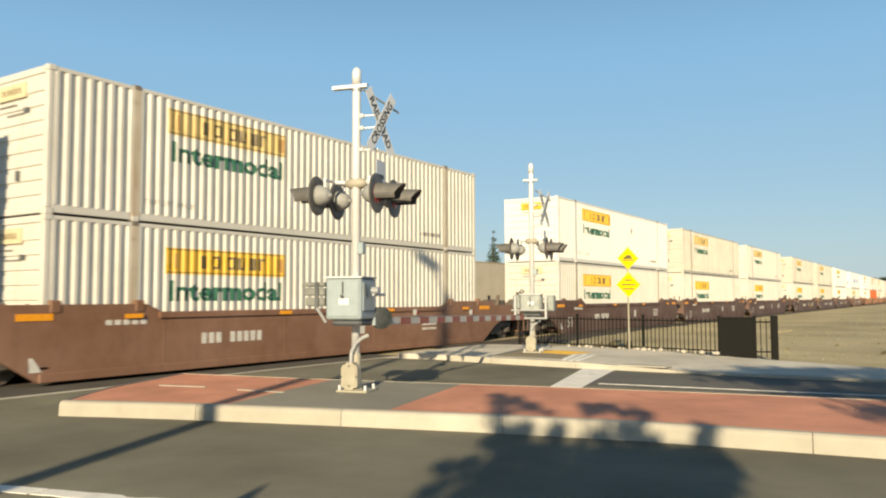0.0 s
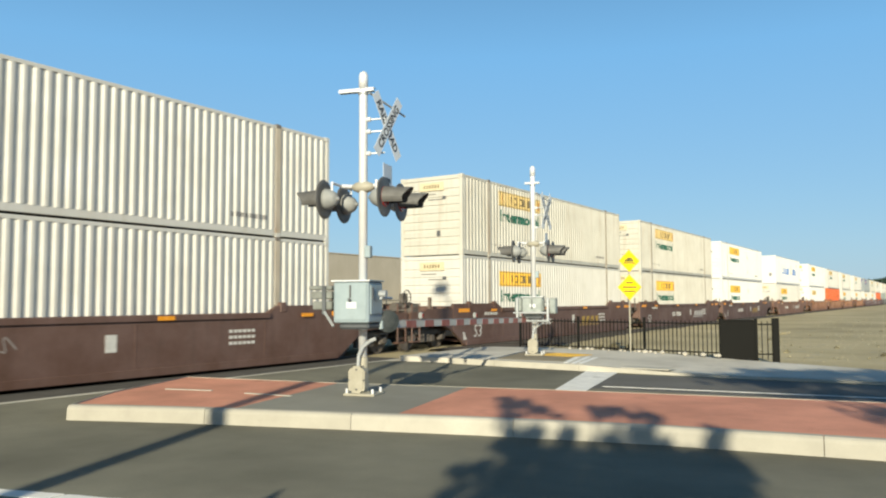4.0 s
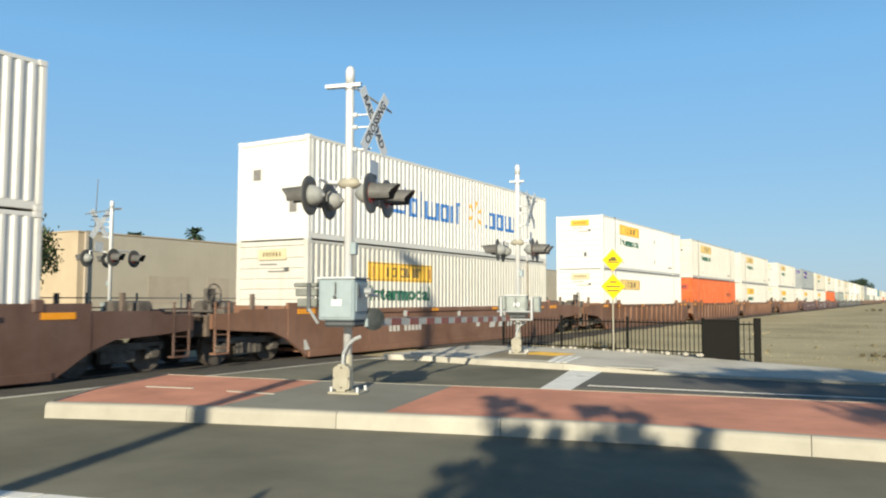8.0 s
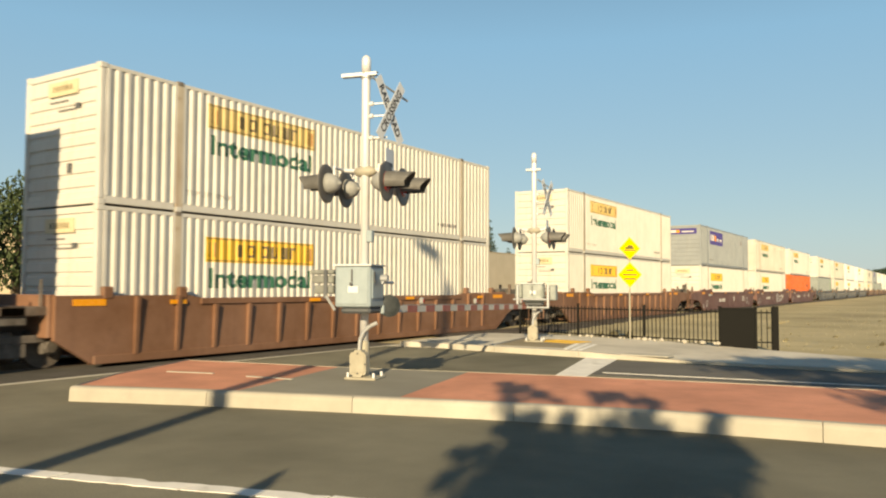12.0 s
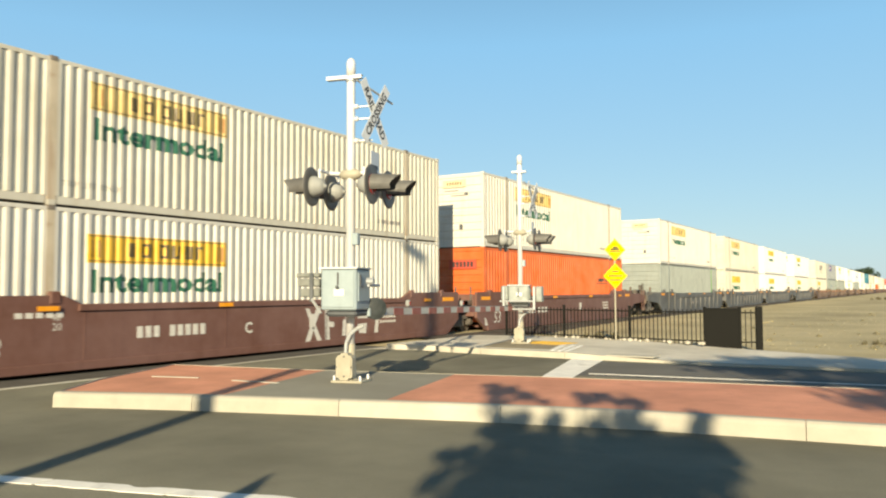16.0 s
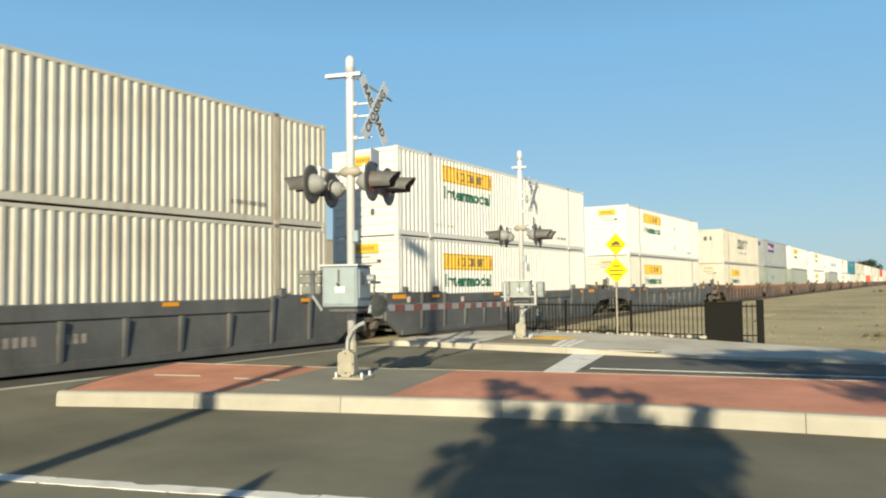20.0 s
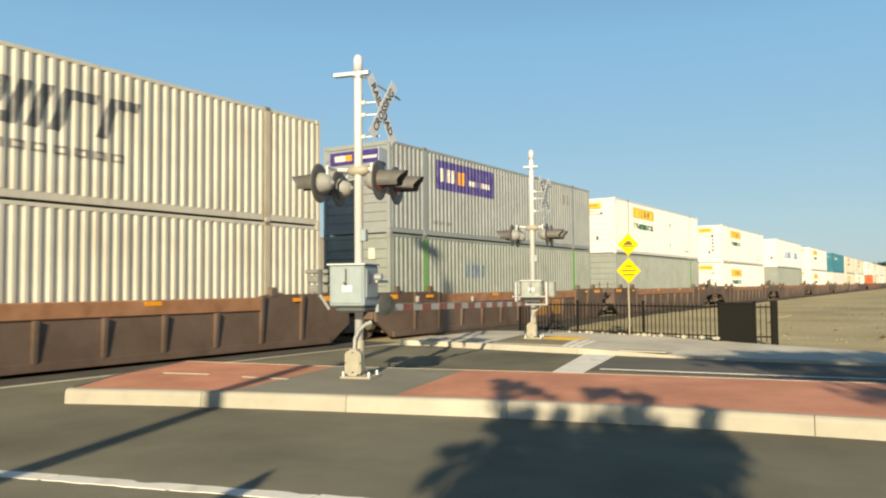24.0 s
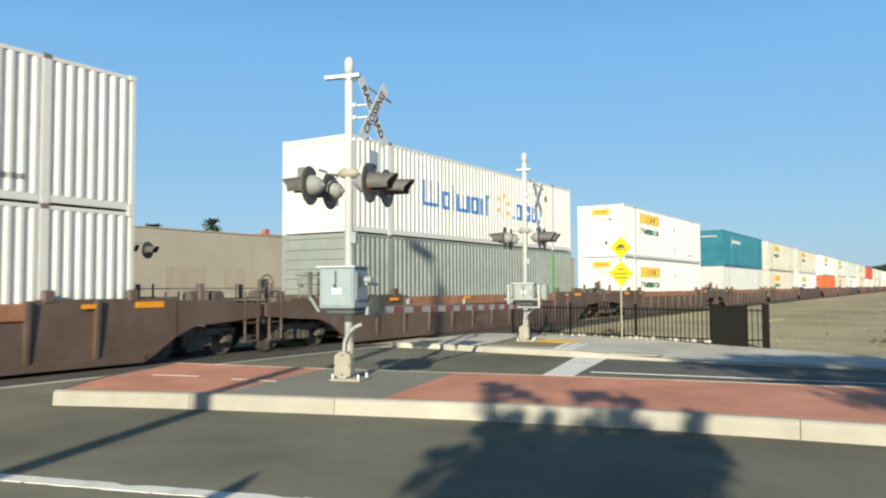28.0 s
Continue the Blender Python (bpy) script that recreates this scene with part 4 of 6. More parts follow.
def truck(parent, y, z=-0.10):
    """A two-axle truck (bogie) with wheels standing on the rails."""
    t = empty("truck", pose(0, y, z))
    t.parent = parent
    for yy in (-0.89, 0.89):
        def wheelset():
            bm = bmesh.new()
            for s in (-1, 1):
                add_tube(bm, (s * 0.70, yy, 0.42), (s * 0.83, yy, 0.42), 0.42, 0.42, 24)
                add_tube(bm, (s * 0.665, yy, 0.42), (s * 0.70, yy, 0.42), 0.45, 0.45, 24)
                add_tube(bm, (s * 0.83, yy, 0.42), (s * 0.86, yy, 0.42), 0.16, 0.13, 12)
            add_tube(bm, (-0.95, yy, 0.42), (0.95, yy, 0.42), 0.08, 0.08, 10)
            return bm
        part("wheelset", cached(("ws", yy), wheelset, M_WHEEL, "wheelset"), None, t)
    for s in (-1, 1):
        def frame_side():
            bm = bmesh.new()
            xs = sorted((s * 0.93, s * 1.07))
            add_box(bm, *xs, -1.15, 1.15, 0.50, 0.66, 0.02)
            add_box(bm, *xs, -0.42, 0.42, 0.24, 0.5, 0.02)
            for q in (-0.89, 0.89):
                add_box(bm, *xs, q - 0.17, q + 0.17, 0.28, 0.6, 0.03)
                add_tube(bm, (s * 1.07, q, 0.42), (s * 1.12, q, 0.42), 0.13, 0.11, 10)
            for q in (-0.22, 0.0, 0.22):
                add_tube(bm, (s * 1.02, q, 0.26), (s * 1.02, q, 0.52), 0.075, 0.075, 8)
            return bm
        part("side_frame", cached(("tf", s), frame_side, M_TRUCK, "side_frame"), None, t)
    part("bolster", cached("bol", lambda: box(-1.0, 1.0, -0.2, 0.2, 0.42, 0.72, 0.03), M_TRUCK, "bolster"), None, t)


def well_car(style, ribbed, seed, lead, trail, near=True):
    """One unit of a well car. Origin at rail height under the leading end of its container.
    lead / trail: 'coupled' ends carry a platform, ladder and truck, 'joint' ends share a truck."""
    m = M_WELL[style]
    rng = random.Random(seed)
    kindword = {"rust": "red-brown", "dark": "dark brown", "orange": "orange-brown", "maroon": "maroon", "grey": "charcoal", "umber": "weathered umber"}[style]
    ob = tagged(empty("well_car"), f"{kindword} {'ribbed' if ribbed else 'smooth-sided'} steel well car under stacked containers", "rail car", "well cars of the train")
    y0, y1 = -0.95, CL + 0.95
    zt = 1.22
    zb = -0.02
    deep_chord = style in ("umber", "grey")

    def add(name, key, make, material=m, label=""):
        return part(name, cached(key, make, material, name), None, ob, label)

    def side_plate(s, top=None):
        """Side wall with sloped shoulders that rise over the ends."""
        sh = 1.40 if not ribbed else 1.30
        pts = [(y0, 0.45), (y0 + 0.75, zb), (y1 - 0.75, zb), (y1, 0.45), (y1, sh), (y1 - 3.1, sh), (y1 - 3.5, zt), (y0 + 3.5, zt), (y0 + 3.1, sh), (y0, sh)]
        bm = bmesh.new()
        xo, xi = s * SIDE, s * (SIDE - 0.10)
        a = [bm.verts.new((xo, y, z)) for y, z in pts]
        b = [bm.verts.new((xi, y, z)) for y, z in pts]
        bm.faces.new(a)
        bm.faces.new(b[::-1])
        for i in range(len(pts)):
            j = (i + 1) % len(pts)
            bm.faces.new((a[i], a[j], b[j], b[i]))
        bmesh.ops.recalc_face_normals(bm, faces=bm.faces)
        return bm

    for s in (-1, 1):
        add("side_wall", ("wside", s, ribbed), lambda: side_plate(s))
        add("top_chord", ("chord", s, ribbed, deep_chord), lambda: box(*sorted((s * (SIDE + 0.05), s * (SIDE - 0.12))), y0 + 3.4, y1 - 3.4, zt - (0.32 if deep_chord else 0.13), zt + 0.012, 0.025 if deep_chord else 0.015), M_CHORD if style == "umber" else m)
        add("bottom_sill", ("bsill", s), lambda: box(*sorted((s * (SIDE + 0.03), s * (SIDE - 0.2))), y0 + 0.8, y1 - 0.8, zb - 0.03, zb + 0.14, 0.012))
    add("floor", "wfloor", lambda: box(-SIDE + 0.12, SIDE - 0.12, y0 + 1.0, y1 - 1.0, 0.06, 0.16))
    if near:
        if ribbed:
            first, pitch, count = (0.8, 1.03, 15) if style == "orange" else (1.0, 1.415, 11)
            for i in range(count):
                y = first + pitch * i
                hi = zt - (0.32 if deep_chord else 0.13) if 2.5 < y < CL - 2.5 else 1.28
                def rib():
                    bm = bmesh.new()
                    add_box(bm, SIDE, SIDE + 0.10, y - 0.045, y + 0.045, zb + 0.12, hi, 0.0)
                    for v in bm.verts:
                        if v.co.z < 0.5 and v.co.x > SIDE + 0.05:
                            v.co.x -= 0.06
                    return bm
                add("rib", ("rib", i, style == "orange", deep_chord), rib)
            if seed == 21:
                for i in (6, 7):
                    yy = first + pitch * i
                    add("painted_panel", ("pp", i), lambda: box(SIDE + 0.001, SIDE + 0.012, yy + 0.07, yy + 1.2, 0.24, 0.98), M_PANEL, "ochre painted panel")
        else:
            for i in range(4):
                y = 2.6 + i * 3.65
                add("panel_seam", ("seam", i), lambda: box(SIDE, SIDE + 0.006, y - 0.02, y + 0.02, zb + 0.12, zt - 0.13))
            zc = 0.62
            yb = 3.8 if seed == 14 else rng.choice((3.6, 4.4, 5.2))
            def marks():
                bm = bmesh.new()
                for i in range(9):
                    if i == 3:
                        continue
                    add_box(bm, SIDE + 0.001, SIDE + 0.007, yb + i * 0.21, yb + i * 0.21 + 0.14, zc - 0.12, zc + 0.12)
                for i in range(5):
                    add_box(bm, SIDE + 0.001, SIDE + 0.007, 1.2 + i * 0.2, 1.34 + i * 0.2, 0.98, 1.08)
                add_box(bm, SIDE + 0.001, SIDE + 0.007, 9.2, 9.45, 0.5, 0.85)
                for r in range(3):
                    for i in range(6):
                        add_box(bm, SIDE + 0.001, SIDE + 0.007, 12.4 + i * 0.14, 12.5 + i * 0.14, 0.5 + r * 0.14, 0.57 + r * 0.14)
                return bm
            tagged(add("stencil", ("wm", yb), marks, M_STENCIL, "white stencilled block shapes"), kind="stuff")
            k = "t53"
            if k not in MESH:
                me = text_mesh("lettering", "53", 0.62, M_STENCIL)
                me.transform(Matrix(((1, 0.16, 0, 0), (0, 1, 0, 0), (0, 0, 1, 0), (0, 0, 0, 1))))
                me.transform(Matrix.Translation((SIDE + 0.004, 0.35, 0.22)) @ Matrix(((0, 0, 1, 0), (1, 0, 0, 0), (0, 1, 0, 0), (0, 0, 0, 1))))
                MESH[k] = me
            if style in ("maroon", "dark"):
                part("lettering", MESH[k], None, ob, "white stencilled numerals")
        for i in range(4):
            y = 1.6 + i * 4.4
            add("reflector", ("refl", i, ribbed), lambda: box(SIDE + 0.05, SIDE + 0.062, y, y + 0.42, zt - 0.11, zt - 0.02), M_REFLECT, "amber reflector strip")
        if not ribbed:
            def chip():
                bm = bmesh.new()
                bm.faces.new([bm.verts.new((SIDE + 0.004, y, z)) for y, z in ((y0 + 0.62, 0.15), (y0 + 0.86, 0.15), (y0 + 0.68, 0.42), (y0 + 0.60, 0.42))])
                return bm
            add("jacking_mark", "jack", chip, M_STENCIL, "small white painted jacking mark")
        for i, y in enumerate((y0 + 0.35, y1 - 1.05)):
            add("reflector", ("refe", i), lambda: box(SIDE + 0.001, SIDE + 0.014, y, y + 0.7, 1.10, 1.23), M_REFLECT, "wide amber reflector strip")
        # raised corner guides and cones on the shoulders
        for y in (0.15, POST[0], POST[1], CL - 0.15):
            add("corner_guide", ("cg", round(y, 2)), lambda: box(SIDE - 0.11, SIDE + 0.02, y - 0.12, y + 0.12, zt, zt + 0.26, 0.03))
    for end, kind in ((-1, lead), (1, trail)):
        ye = y0 if end < 0 else y1
        ln = 2.65 if kind == "coupled" else 0.95
        ya, yb2 = sorted((ye, ye + end * ln))
        add("platform", ("plat", end, kind), lambda: box(-1.36, 1.36, ya, yb2, 0.92, 1.10, 0.02), M_GRIME)
        add("bulkhead", ("bulk", end), lambda: box(-SIDE + 0.1, SIDE - 0.1, ye - 0.08, ye + 0.08, 0.5, 1.32, 0.02))
        if kind == "coupled":
            truck(ob, ye + end * 0.95)
            for s in (-1, 1):
                def end_side():
                    pts = [(0.0, 0.45), (0.0, 1.24), (ln * 0.62, 1.24), (ln * 0.66, 1.16), (ln - 0.1, 1.14), (ln - 0.1, 0.80), (ln * 0.62, 0.72), (0.55, 0.66)]
                    bm = prism([(ye + end * a, z) for a, z in pts], 0.0, 0.09)
                    bm.transform(Matrix.Translation((s * (SIDE - 0.06) - 0.045, 0, 0)) @ Matrix(((0, 0, 1, 0), (1, 0, 0, 0), (0, 1, 0, 0), (0, 0, 0, 1))))
                    bmesh.ops.recalc_face_normals(bm, faces=bm.faces)
                    return bm
                add("end_side", ("eside", end, s), end_side)
            add("coupler", ("coup", end), lambda: box(-0.14, 0.14, *sorted((ye + end * ln, ye + end * (ln + 0.42))), 0.6, 0.9, 0.04), M_TRUCK)
            add("end_sill", ("esill", end), lambda: box(-1.4, 1.4, *sorted((ye + end * (ln - 0.12), ye + end * ln)), 0.62, 1.12, 0.015), M_GRIME)
            if near:
                for s in (-1, 1):
                    def ladder():
                        bm = bmesh.new()
                        yl = ye + end * (ln - 0.2)
                        for q in (0.0, 0.42):
                            add_tube(bm, (s * 1.47, yl - end * q, 0.25), (s * 1.47, yl - end * q, 1.42), 0.026, seg=6)
                        for z in (0.35, 0.66, 0.97, 1.28):
                            add_tube(bm, (s * 1.47, yl, z), (s * 1.47, yl - end * 0.42, z), 0.016, seg=6)
                        add_box(bm, *sorted((s * 1.3, s * 1.5)), *sorted((yl, yl - end * 0.42)), 0.2, 0.24)
                        return bm
                    add("ladder", ("lad", end, s), ladder, m)
                    add("stanchion", ("stan", end, s), lambda: box(*sorted((s * 1.1, s * 1.2)), *sorted((ye + end * 0.9, ye + end * 1.0)), 1.1, 1.62, 0.01), M_GRIME)
                def gear():
                    bm = bmesh.new()
                    yl = ye + end * 1.6
                    add_tube(bm, (0.5, yl - 0.5, 1.28), (0.5, yl + 0.5, 1.28), 0.17, 0.17, 14)
                    add_box(bm, 0.7, 1.05, yl - 0.2, yl + 0.15, 1.10, 1.42, 0.02)
                    for q in range(12 if end < 0 else 0):
                        c0, c1 = (Vector((1.03, yl + end * 0.5 + 0.23 * math.cos(w), 1.62 + 0.23 * math.sin(w))) for w in (q * math.pi / 6, (q + 1) * math.pi / 6))
                        add_tube(bm, c0, c1, 0.02, seg=5, caps=False)
                    if end < 0:
                        for q in range(3):
                            w = q * math.pi / 3
                            d = Vector((0, 0.23 * math.cos(w), 0.23 * math.sin(w)))
                            add_tube(bm, Vector((1.03, yl + end * 0.5, 1.62)) - d, Vector((1.03, yl + end * 0.5, 1.62)) + d, 0.012, seg=4)
                        add_box(bm, 0.82, 1.0, yl + end * 0.5 - 0.16, yl + end * 0.5 + 0.12, 1.42, 1.74, 0.03)
                        add_tube(bm, (0.9, yl + end * 0.5, 1.1), (0.9, yl + end * 0.5, 1.65), 0.05, seg=8)
                    add_tube(bm, (-1.1, yl - 0.6, 1.2), (1.1, yl - 0.6, 1.2), 0.03, seg=6)
                    return bm
                add("brake_gear", ("gear", end), gear, M_TRUCK, "dark brake cylinder and hand wheel")
        elif end > 0:
            truck(ob, ye + 0.72)
            if near:
                def hose():
                    bm = bmesh.new()
                    add_tube(bm, (1.1, ye - 0.1, 1.0), (1.1, ye + 1.55, 1.0), 0.03, seg=6)
                    add_box(bm, 0.9, 1.3, ye + 0.4, ye + 1.0, 0.75, 0.95, 0.02)
                    add_tube(bm, (1.3, ye + 0.15, 0.9), (1.3, ye + 0.15, 1.6), 0.03, seg=6)
                    add_tube(bm, (1.3, ye + 1.25, 0.9), (1.3, ye + 1.25, 1.6), 0.03, seg=6)
                    return bm
                add("joint_gear", "jg", hose, M_TRUCK)
    return ob


def side_plane(me, y, z):
    """Stand flat lettering up on the near side of a well car."""
    me.transform(Matrix.Translation((SIDE + 0.004, y, z)) @ Matrix(((0, 0, 1, 0), (1, 0, 0, 0), (0, 1, 0, 0), (0, 0, 0, 1))))
    return me


def scribble(y, z, width, height, seed, loops, thick=0.022):
    """A looping painted line on the side of a well car."""
    rng = random.Random(seed)
    pts = []
    n = loops * 14
    ph = [rng.uniform(0, 6.3) for _ in range(4)]
    for i in range(n):
        f = i / (n - 1)
        pts.append(Vector((y + width * f + 0.16 * width / loops * math.sin(f * loops * 12.6 + ph[0]),
                           z + height * (0.5 + 0.32 * math.sin(f * loops * 6.28 + ph[1]) + 0.18 * math.sin(f * loops * 15 + ph[2])))))
    bm = bmesh.new()
    prev = None
    for i, p in enumerate(pts):
        t = (pts[min(i + 1, n - 1)] - pts[max(i - 1, 0)]).normalized()
        o = Vector((-t.y, t.x)) * thick
        cur = (bm.verts.new((SIDE + 0.005, p.x - o.x, p.y - o.y)), bm.verts.new((SIDE + 0.005, p.x + o.x, p.y + o.y)))
        if prev:
            bm.faces.new((prev[0], prev[1], cur[1], cur[0]))
        prev = cur
    bmesh.ops.recalc_face_normals(bm, faces=bm.faces)
    return bm


def side_art(car, i):
    """Painted tags and owner's marks that single cars carry."""
    if i == 3:
        for k, (ya, za, wd, ht) in enumerate(((3.3, 0.32, 1.15, 0.62), (4.3, 0.20, 1.2, 0.75), (5.3, 0.12, 1.1, 0.72), (6.5, 0.68, 1.0, 0.36), (7.7, 0.74, 1.0, 0.26), (1.2, 0.34, 1.3, 0.42))):
            part("painted_scribble", scribble(ya, za, wd, ht, i * 10 + k, 2 if k < 3 else 4, 0.013), M_CHALK, car, "thin faded sprayed scribble")
    if i == 4:
        part("painted_scribble", scribble(6.2, 0.5, 1.2, 0.4, 44, 3, 0.013), M_CHALK, car, "thin faded sprayed scribble")
    if i in (14,):
        # big sprayed block shapes: crossed strokes, then hooked blocks
        z0, z1 = 0.12, 1.0
        strokes = [[(9.35, z1), (9.55, z1), (10.25, z0), (10.0, z0)], [(10.0, z1 + 0.08), (10.2, z1), (9.6, z0 - 0.02), (9.35, z0)],
                   [(10.42, z1), (10.62, z1), (10.72, z0), (10.46, z0)], [(10.62, z1), (11.05, 0.92), (11.0, 0.76), (10.64, 0.8)], [(10.66, 0.62), (10.98, 0.6), (10.95, 0.46), (10.68, 0.47)],
                   [(11.5, 0.82), (12.2, 0.80), (12.2, 0.66), (11.7, 0.67)], [(11.5, 0.66), (11.72, 0.66), (11.66, 0.2), (11.44, 0.2)], [(11.68, 0.34), (12.2, 0.34), (12.2, 0.2), (11.68, 0.2)],
                   [(12.4, 0.82), (13.1, 0.8), (13.05, 0.66), (12.4, 0.67)], [(12.4, 0.5), (13.0, 0.52), (12.95, 0.22), (12.5, 0.24)],
                   [(13.3, 0.86), (14.1, 0.84), (14.1, 0.7), (13.3, 0.72)], [(13.62, 0.7), (13.84, 0.7), (13.74, 0.22), (13.5, 0.22)]]
        for q in strokes:
            bm = bmesh.new()
            bm.faces.new([bm.verts.new((SIDE + 0.006, 9.03 + (y - 9.35) * 0.74, z)) for y, z in q])
            bmesh.ops.recalc_face_normals(bm, faces=bm.faces)
            part("painted_shape", bm, M_STENCIL, car, "big pale sprayed shape")
        part("lettering", side_plane(text_mesh("lettering", "C", 0.36, M_STENCIL, bold=0.01), 6.85, 0.46), None, car, "white stencilled letter")
        part("lettering", side_plane(text_mesh("lettering", "40", 0.2, M_STENCIL), 1.9, 0.92), None, car, "white stencilled numerals")
        part("lettering", side_plane(text_mesh("lettering", "20", 0.2, M_STENCIL), 1.92, 0.74), None, car, "white stencilled numerals")
    if i == 18:
        part("lettering", side_plane(text_mesh("lettering", "53", 0.34, M_STENCIL, bold=0.01), 9.85, 0.2), None, car, "white stencilled numerals")
    if i in (22, 24):
        part("painted_scribble", scribble(6.9, 0.25, 0.9, 0.3, i, 3, 0.012), M_CHALK, car, "thin pale sprayed scribble")
    if i in (13,):
        part("painted_scribble", scribble(13.6, 0.12, 1.5, 0.75, 55, 2, 0.03), M_STENCIL, car, "pale sprayed scribble")
    if i in (5, 6, 7, 8):
        m = M_STENCIL if i in (6, 8) else M_GOLD
        n = 3 if i == 8 else 4
        for k in range(n):
            bm = bmesh.new()
            q = 10.2 + k * 2.24 / n
            bm.faces.new([bm.verts.new((SIDE + 0.006, y, z)) for y, z in ((q, 0.44), (q + 1.35 / n, 0.44), (q + 1.35 / n + 0.14, 0.76), (q + 0.14, 0.76))])
            bmesh.ops.recalc_face_normals(bm, faces=bm.faces)
            part("owner_mark", bm, m, car, "slanted plain owner's mark")
        if i != 8:
            part("owner_mark", box(SIDE + 0.001, SIDE + 0.006, 9.9, 12.5, 0.35, 0.385), m, car)
    if i in (16, 17, 18, 19):
        bm = bmesh.new()
        for k in (0, 1, 2, 3, 6, 7, 8, 9):
            add_box(bm, SIDE + 0.001, SIDE + 0.006, 7.0 + k * 0.17, 7.1 + k * 0.17, 0.45, 0.64)
        tagged(part("stencil", bm, M_CHALK, car, "faded stencilled block shapes"), kind="stuff")


# ---------------------------------------------------------------- the train
LEAD_Y = [-15.8, 3.71, 27.06, 46.52, 66.05, 89.35, 108.92, 128.29, 152.0, 175.68, 195.2, 214.67, 238.14, 261.63, 281.21, 300.62,
          324.39, 343.87, 363.52, 386.58, 411.42, 430.73, 450.38, 473.66, 497.0, 520.39, 543.59]
LOADS = """white white/white white/bright white/cream white/white white/cream white/cream cream/bright bright/blueword white/bright mute/white orange/
white white/white white/purple white/cream white/white orange/white drab/cream cream/bright bright/bright white/slant cream/purple grey/bright drab/
bright bright/blueword drab/bright bright/teal pale/cream cream/cream bright/bright orange/white cream/pale bright/cream cream/red bright/white white/pale cream/
bright bright/cream white/white white/bright orange/white cream/cream cream/pale white/bright bright/cream cream/white white"""
LOADS = [s.split() for s in LOADS.replace("\n", "").split("/")]
STYLE = ["rust"] * 2 + ["dark"] * 6 + ["rust"] + ["orange"] * 4 + ["maroon"] * 3 + ["grey"] * 4 + ["umber"] * 8
RIBBED = [False] * 9 + [True] * 4 + [False] * 3 + [True] * 12
COUPLED = {0, 1, 4, 7, 8, 11, 12, 15, 18, 19, 22, 23, 24, 25, 28, 31, 32, 35, 38, 41, 44}   # cars whose trailing end is coupled
XC = -1.295
TRAIN = []


def build_train():
    lead = list(LEAD_Y)
    while len(lead) < len(LOADS):
        lead.append(lead[-1] + (23.45 if len(lead) - 1 in COUPLED else 19.5))
    for i, (top, bottom) in enumerate(LOADS):
        near = i < 28
        style = STYLE[i] if i < len(STYLE) else ("orange", "dark", "rust")[i % 3]
        rib = RIBBED[i] if i < len(RIBBED) else bool(i % 2)
        lo = "coupled" if i == 0 or (i - 1) in COUPLED else "joint"
        tr = "coupled" if i in COUPLED else "joint"
        car = well_car(style, rib, i, lo, tr, near)
        side_art(car, i)
        TRAIN.append((car, XC, lead[i], 0.0))
        TRAIN.append((container(bottom, False, near), -CW / 2, lead[i], ZF + 0.03))
        upper = container(top, True, near)
        if i == 23:
            for k in range(5):
                part("end_mark", box(0.52 + 0.03 * (k % 2), 0.66, 0.0, 0.02, 0.86 + 0.27 * k, 1.02 + 0.27 * k, 0.004), M_DGREY, upper, "dark upright mark on the end wall")
        TRAIN.append((upper, -CW / 2, lead[i], ZF + 0.03 + CH))


def train_way(t):
    """Metres that the train has rolled after t seconds."""
    return 17.656 * t - 0.01327 * t * t


build_train()


# ---------------------------------------------------------------- crossing signals
def revolve(profile, axis_from, direction, seg=20):
    """A turned shape: profile of (distance along, radius) from a point along a direction."""
    d = Vector(direction).normalized()
    q = d.to_track_quat("Z", "Y").to_matrix()
    bm = bmesh.new()
    rings = []
    for s, r in profile:
        rings.append([bm.verts.new(Vector(axis_from) + d * s + q @ Vector((r * math.cos(2 * math.pi * i / seg), r * math.sin(2 * math.pi * i / seg), 0))) for i in range(seg)])
    for a, b in zip(rings, rings[1:]):
        for i in range(seg):
            bm.faces.new((a[i], a[(i + 1) % seg], b[(i + 1) % seg], b[i]))
    for r in (rings[0][::-1], rings[-1]):
        bm.faces.new(r)
    bmesh.ops.recalc_face_normals(bm, faces=bm.faces)
    return bm


